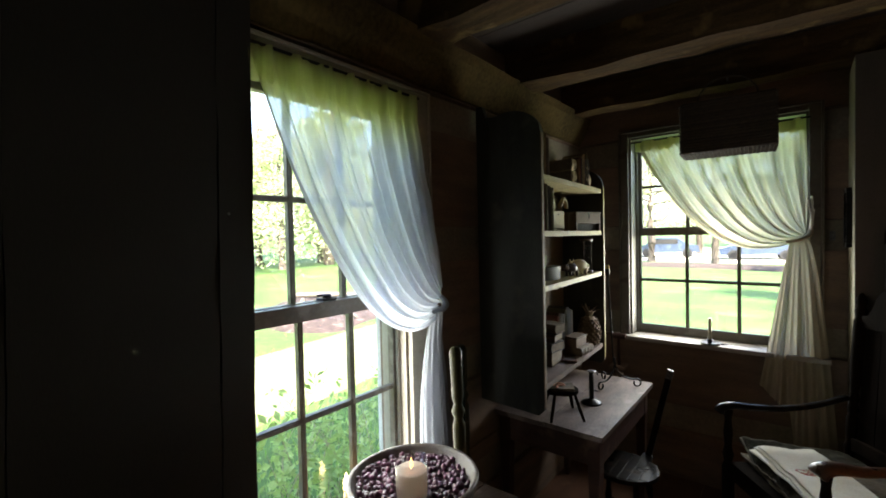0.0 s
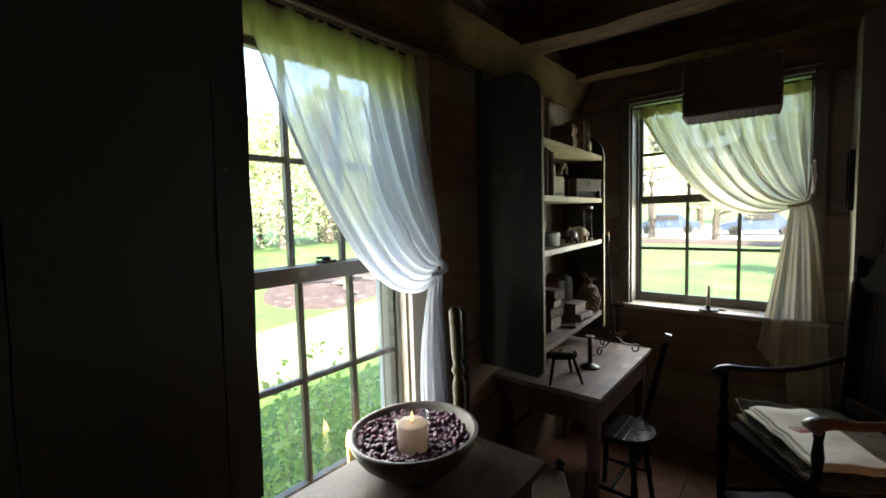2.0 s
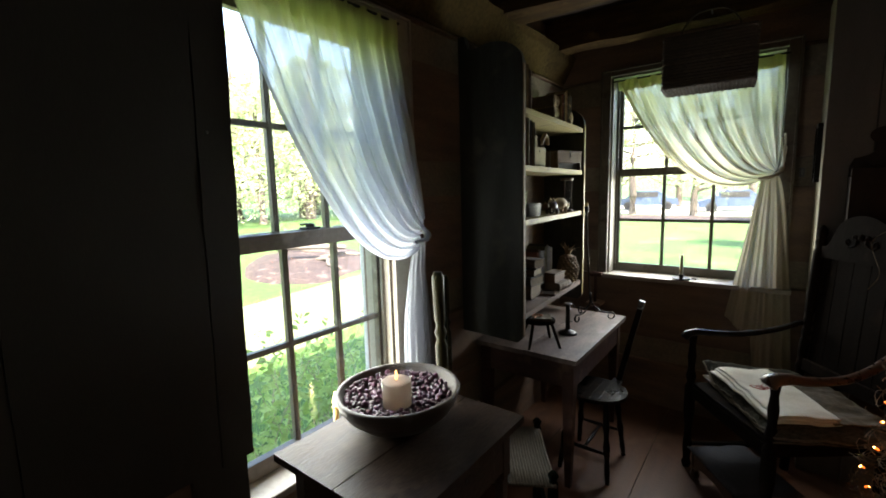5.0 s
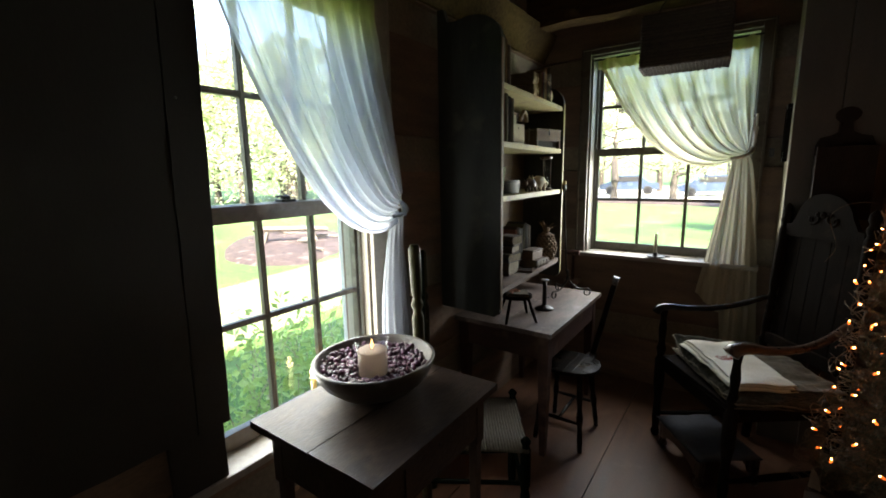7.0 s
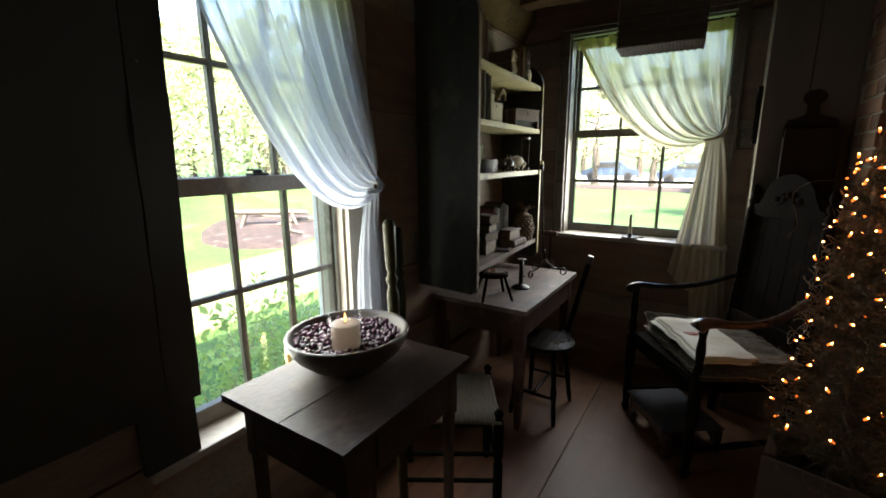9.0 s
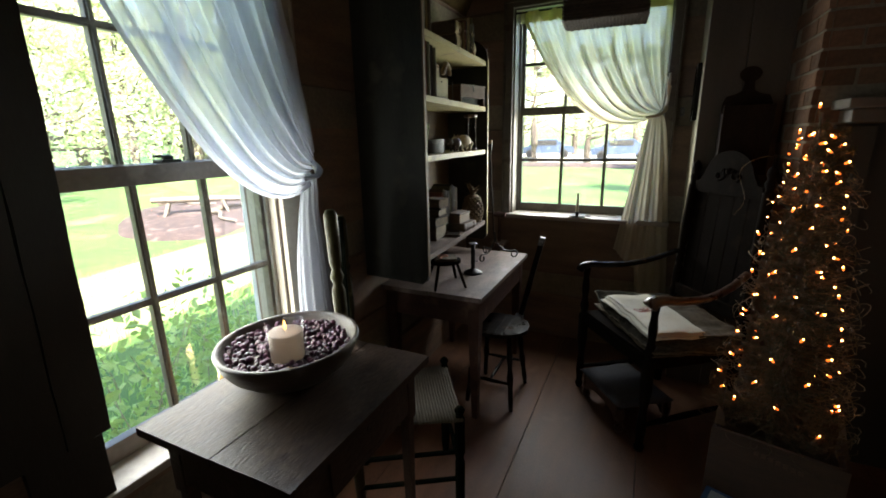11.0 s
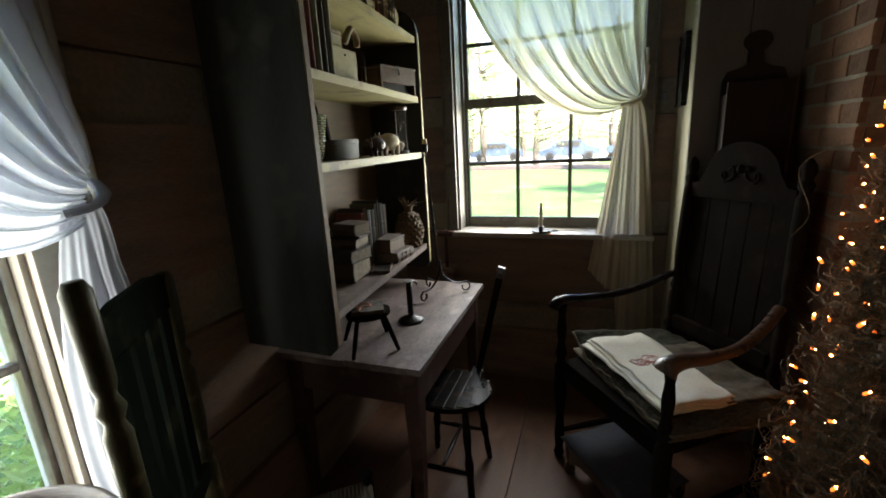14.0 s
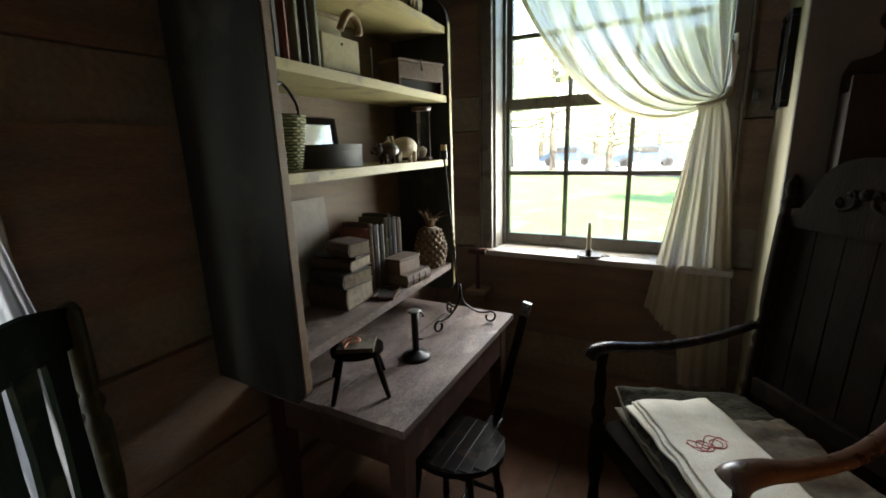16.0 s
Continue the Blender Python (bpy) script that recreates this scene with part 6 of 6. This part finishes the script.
for k in range(620):
    z0 = 0.27 + 1.15 * rx_.random() ** 1.35
    a = rx_.uniform(0, 6.28)
    R = tree_r(z0) * rx_.uniform(0.6, 1.02)
    e0 = Vector((math.cos(a) * R, math.sin(a) * R, z0 + R * rx_.uniform(-0.15, 0.4)))
    pts = curve_pts([(0, 0, z0), e0 * 0.5 + Vector((0, 0, z0 * 0.5 + rx_.uniform(-0.03, 0.03))), e0], 5)
    add_tube(twigs, pts, [0.004, 0.0035, 0.003, 0.0025, 0.002, 0.001], 4)
    for q in range(44):
        f = rx_.uniform(0.25, 1)
        i = min(4, int(f * 5))
        p = pts[i].lerp(pts[i + 1], f * 5 - i)
        d = Vector((rx_.gauss(0, 1), rx_.gauss(0, 1), rx_.gauss(0.2, 1))).normalized() * rx_.uniform(0.015, 0.032)
        s_ = d.cross(Vector((0.3, 0.2, 1))).normalized() * 0.0019
        n0 = len(needles_v)
        needles_v += [p - s_, p + s_, p + d]
        needles_f.append((n0, n0 + 1, n0 + 2))
tagged(part("twig_work", twigs, VINE, xt), kind="stuff")
me = bpy.data.meshes.new("needles")
me.from_pydata(needles_v, [], needles_f)
me.materials.append(NEEDLE)
nd = new("needles", me)
nd.parent = xt
tagged(nd, kind="stuff")
vines = bmesh.new()
for k in range(430):
    z0 = 0.28 + 1.0 * rx_.random() ** 1.25
    a = rx_.uniform(0, 6.28)
    R = tree_r(z0)
    r = rx_.uniform(0.025, 0.065)
    n_ = Vector((math.cos(a), math.sin(a), rx_.uniform(-0.5, 0.5))).normalized()
    u_ = n_.cross(Vector((0, 0, 1))).normalized()
    w_ = (n_ * rx_.uniform(0.2, 1) + Vector((0, 0, 1)) * rx_.uniform(-1, 1)).normalized()
    c0 = Vector((math.cos(a) * R, math.sin(a) * R, z0))
    t0, sw = rx_.uniform(0, 6.28), rx_.uniform(2.0, 6.5)
    add_tube(vines, [c0 + (u_ * math.cos(t0 + sw * f) + w_ * math.sin(t0 + sw * f)) * r * (1 - 0.35 * f) for f in [q / 9 for q in range(10)]], 0.0014, 4)
tagged(part("curling_vines", vines, VINE, xt), kind="stuff")
loop = curve_pts([(-0.03, -0.1, 1.30), (-0.17, -0.06, 1.33), (-0.24, -0.02, 1.28), (-0.22, -0.05, 1.18), (-0.24, -0.03, 1.12)], 20)
part("loose_vine", tube(loop, 0.0012, 5), VINE, xt)
blb = lathe([(0.002, 0.003), (0.0036, 0.007), (0.0038, 0.011), (0.0026, 0.0155)], 8)
core_b = lathe([(0.0022, 0.0152), (0.0026, 0.017), (0.0019, 0.0190), (0.0006, 0.0205)], 8)
core_me = None
bulb_me = None
placed = []
for k in range(104):
    f = (k + 0.5) / 104
    z0 = 0.34 + 1.06 * (1 - (1 - f) ** 1.35)
    a = k * 2.399963 + 0.3
    R = tree_r(z0) * rx_.uniform(0.82, 1.0)
    m = Matrix.Translation((R * math.cos(a) - 0.03 * (z0 - 0.3), R * math.sin(a), z0)) @ Euler((rx_.uniform(-1.5, 1.5), rx_.uniform(-1.5, 1.5), 0)).to_matrix().to_4x4()
    if bulb_me is None:
        b_ob = part("fairy_bulb", blb, BULB, xt, "warm glowing bulb", m=m)
        bulb_me = b_ob.data
        core_me = part("bulb_tip", core_b, BCORE, b_ob).data
    else:
        linked("bulb_tip", core_me, linked("fairy_bulb", bulb_me, xt, m), I4)
linked("bulb_tip", core_me, linked("fairy_bulb", bulb_me, xt, pose(-0.045, -0.005, 1.48)), I4)
part("top_twig", tube([(-0.035, 0, 1.44), (-0.04, 0, 1.465), (-0.045, -0.004, 1.481)], [0.003, 0.002, 0.001], 5), VINE, xt)

# flat blue-edged box on the floor
bl = thing("flat_box", pose(1.66, 2.06, 0.002, 0, 0, -20), "flat pale blue card box with a blue rim on the floor", "box")
part("body", box((-0.17, -0.12, 0), (0.17, 0.12, 0.07), 0.004), BLUE, bl)
part("lid_panel", box((-0.15, -0.1, 0.0705), (0.15, 0.1, 0.074), 0.002), PALEB, bl)

# ---------------------------------------------------------------- on the partition and from the joist
hb = thing("hanging_wall_box", pose(1.628, PY, 1.22), "dark wooden hanging wall box with a shaped crest", "wall box")
crest = [(-0.104, 0), (0.104, 0), (0.104, 0.34), (0.09, 0.375), (0.05, 0.385), (0.025, 0.40), (0.02, 0.44)]
crest += [(0.045 * math.cos(a), 0.475 + 0.035 * math.sin(a)) for a in [-0.7 + q / 12 * 4.54 for q in range(13)]]
crest += [(-0.02, 0.44), (-0.025, 0.40), (-0.05, 0.385), (-0.09, 0.375), (-0.104, 0.34)]
part("backboard", slab(crest, -0.014, -0.001, "y", 0.002), BOXW, hb)
part("front", box((-0.104, -0.098, 0), (0.104, -0.085, 0.33), 0.002), BOXW, hb)
for sx in (-0.104, 0.092):
    part("side", box((sx, -0.0845, 0), (sx + 0.012, -0.0145, 0.29), 0.002), BOXW, hb)
part("bottom", box((-0.092, -0.0845, 0), (0.092, -0.0145, 0.012), 0.001), BOXW, hb)

hf = thing("looking_glass", pose(PX, 3.355, 1.49), "narrow dark framed looking glass hanging on the side board", "mirror")
for lo, hi in (((-0.022, -0.075, 0), (-0.001, 0.075, 0.02)), ((-0.022, -0.075, 0.27), (-0.001, 0.075, 0.29)), ((-0.022, -0.075, 0.0201), (-0.001, -0.055, 0.2699)), ((-0.022, 0.055, 0.0201), (-0.001, 0.075, 0.2699))):
    part("frame_rail", box(lo, hi, 0.003), CHAIRW, hf)
part("panel", box((-0.014, -0.0549, 0.0201), (-0.006, 0.0549, 0.2699), 0), DARK, hf)
hk = thing("wall_hook", pose(1.37, ROOM_Y1 - 0.004, 1.52), "small pale metal hook on the log wall", "hook")
part("plate", box((-0.012, -0.006, 0), (0.012, 0.0, 0.05), 0.002), TINW, hk)
part("hook", tube(curve_pts([(0, -0.005, 0.03), (0, -0.03, 0.015), (0, -0.038, 0.03), (0, -0.036, 0.04)], 12), 0.004, 7), TINW, hk)

hbk = thing("hanging_basket", pose(0.945, 3.10, 1.985, 0, 0, 4), "dark woven splint basket hanging from the joist", "basket")
W_, D_, H_ = 0.2, 0.11, 0.265
core = bmesh.new()
add_box(core, (-W_ + 0.004, -D_ + 0.004, 0.004), (W_ - 0.004, D_ - 0.004, H_), 0)
part("lining", core, BASKETD, hbk)
for k in range(17):
    z0 = 0.008 + k * 0.0152
    pts = []
    for (a, b), (c, d) in (((-W_, -D_), (W_, -D_)), ((W_, -D_), (W_, D_)), ((W_, D_), (-W_, D_)), ((-W_, D_), (-W_, -D_))):
        n_ = int(math.hypot(c - a, d - b) / 0.016)
        nrm = Vector((d - b, -(c - a), 0)).normalized()
        for q in range(n_):
            f = q / n_
            pts.append(Vector((a + (c - a) * f, b + (d - b) * f, z0)) + nrm * 0.003 * (-1) ** (q + k))
    pts.append(pts[0])
    part("splint", tube(pts, 0.0062, 5, 0.7), BASKETD, hbk)
tb = bmesh.new()
for i in range(24):
    for j in range(13):
        add_tube(tb, [(-W_ + 0.008 + i * 0.0167, -D_ + 0.008 + j * 0.0167, 0.003 - 0.003 * ((i + j) % 2)), (-W_ + 0.021 + i * 0.0167, -D_ + 0.008 + j * 0.0167, 0.003 - 0.003 * ((i + j) % 2))], 0.006, 4, 0.5)
tagged(part("woven_bottom", tb, BASKETD, hbk), kind="stuff")
part("handle", tube(curve_pts([(-0.13, 0, H_ - 0.02), (-0.125, 0, H_ + 0.05), (-0.07, 0, H_ + 0.115), (0, 0, H_ + 0.128), (0.07, 0, H_ + 0.115), (0.125, 0, H_ + 0.05), (0.13, 0, H_ - 0.02)], 30), 0.007, 8, 0.6), BASKETD, hbk)
part("nail", tube([(0, 0, H_ + 0.126), (0, 0.05, H_ + 0.14), (0.0, 0.14, H_ + 0.145)], 0.004, 6), IRON, hbk)

# ---------------------------------------------------------------- pieces: floor planks and bricks
plank_bm = {}
rf_ = random.Random(8)
for i, (x0, x1) in enumerate(((-0.0, 0.28), (0.28, 0.78), (0.78, 1.285), (1.285, 1.76), (1.76, 2.2), (2.2, 2.72), (2.72, 3.3))):
    cuts = [ROOM_Y0] + ([0.6] if i % 2 else [-0.3]) + [ROOM_Y1]
    for a, b in zip(cuts, cuts[1:]):
        part("plank", rough_box((x0 + 0.002, a + 0.002, -0.03), (x1 - 0.002, b - 0.002, 0.0), (4, int((b - a) / 0.2), 1), 0.0012, 4, i * 5 + a), FLOOR, floor)

BL, BH, BJ = 0.2, 0.057, 0.012
bms = []
for ln in (BL, BL / 2 - BJ / 2):
    bm = rough_box((0, 0, 0), (ln, 0.02, BH), (4, 1, 2), 0.003, 20, ln * 50)
    bms.append(bm)
mesh_b = [None, None]


def brick(k, m):
    if mesh_b[k] is None:
        mesh_b[k] = part("brick", bms[k], BRICK, chimney, m=m).data
    else:
        linked("brick", mesh_b[k], chimney, m)


rows_b = [(r, 0.35 + r * (BH + BJ)) for r in range(29)]
for r, z0 in rows_b:
    if z0 + BH > 2.36:
        continue
    # face towards the window side: normal -x, from the corner back
    yv = CY + (0.001 if r % 2 == 0 else BL / 2 + BJ / 2)
    if r % 2:
        brick(1, Matrix.Translation((CX, CY + BL / 2 - BJ / 2 + 0.001, z0)) @ pose(0, 0, 0, 0, 0, -90))
    while yv + BL < PY + 0.03:
        brick(0, Matrix.Translation((CX, yv + BL, z0)) @ pose(0, 0, 0, 0, 0, -90))
        yv += BL + BJ
    # face towards the room: normal -y
    xv = CX + 0.023 + (0 if r % 2 else BL / 2)
    if r % 2 == 0:
        brick(1, Matrix.Translation((CX + 0.023, CY, z0)))
        xv = CX + 0.023 + BL / 2 + BJ / 2
    for q in range(4 if z0 > 1.53 else 0):
        brick(0, Matrix.Translation((xv, CY, z0)))
        xv += BL + BJ
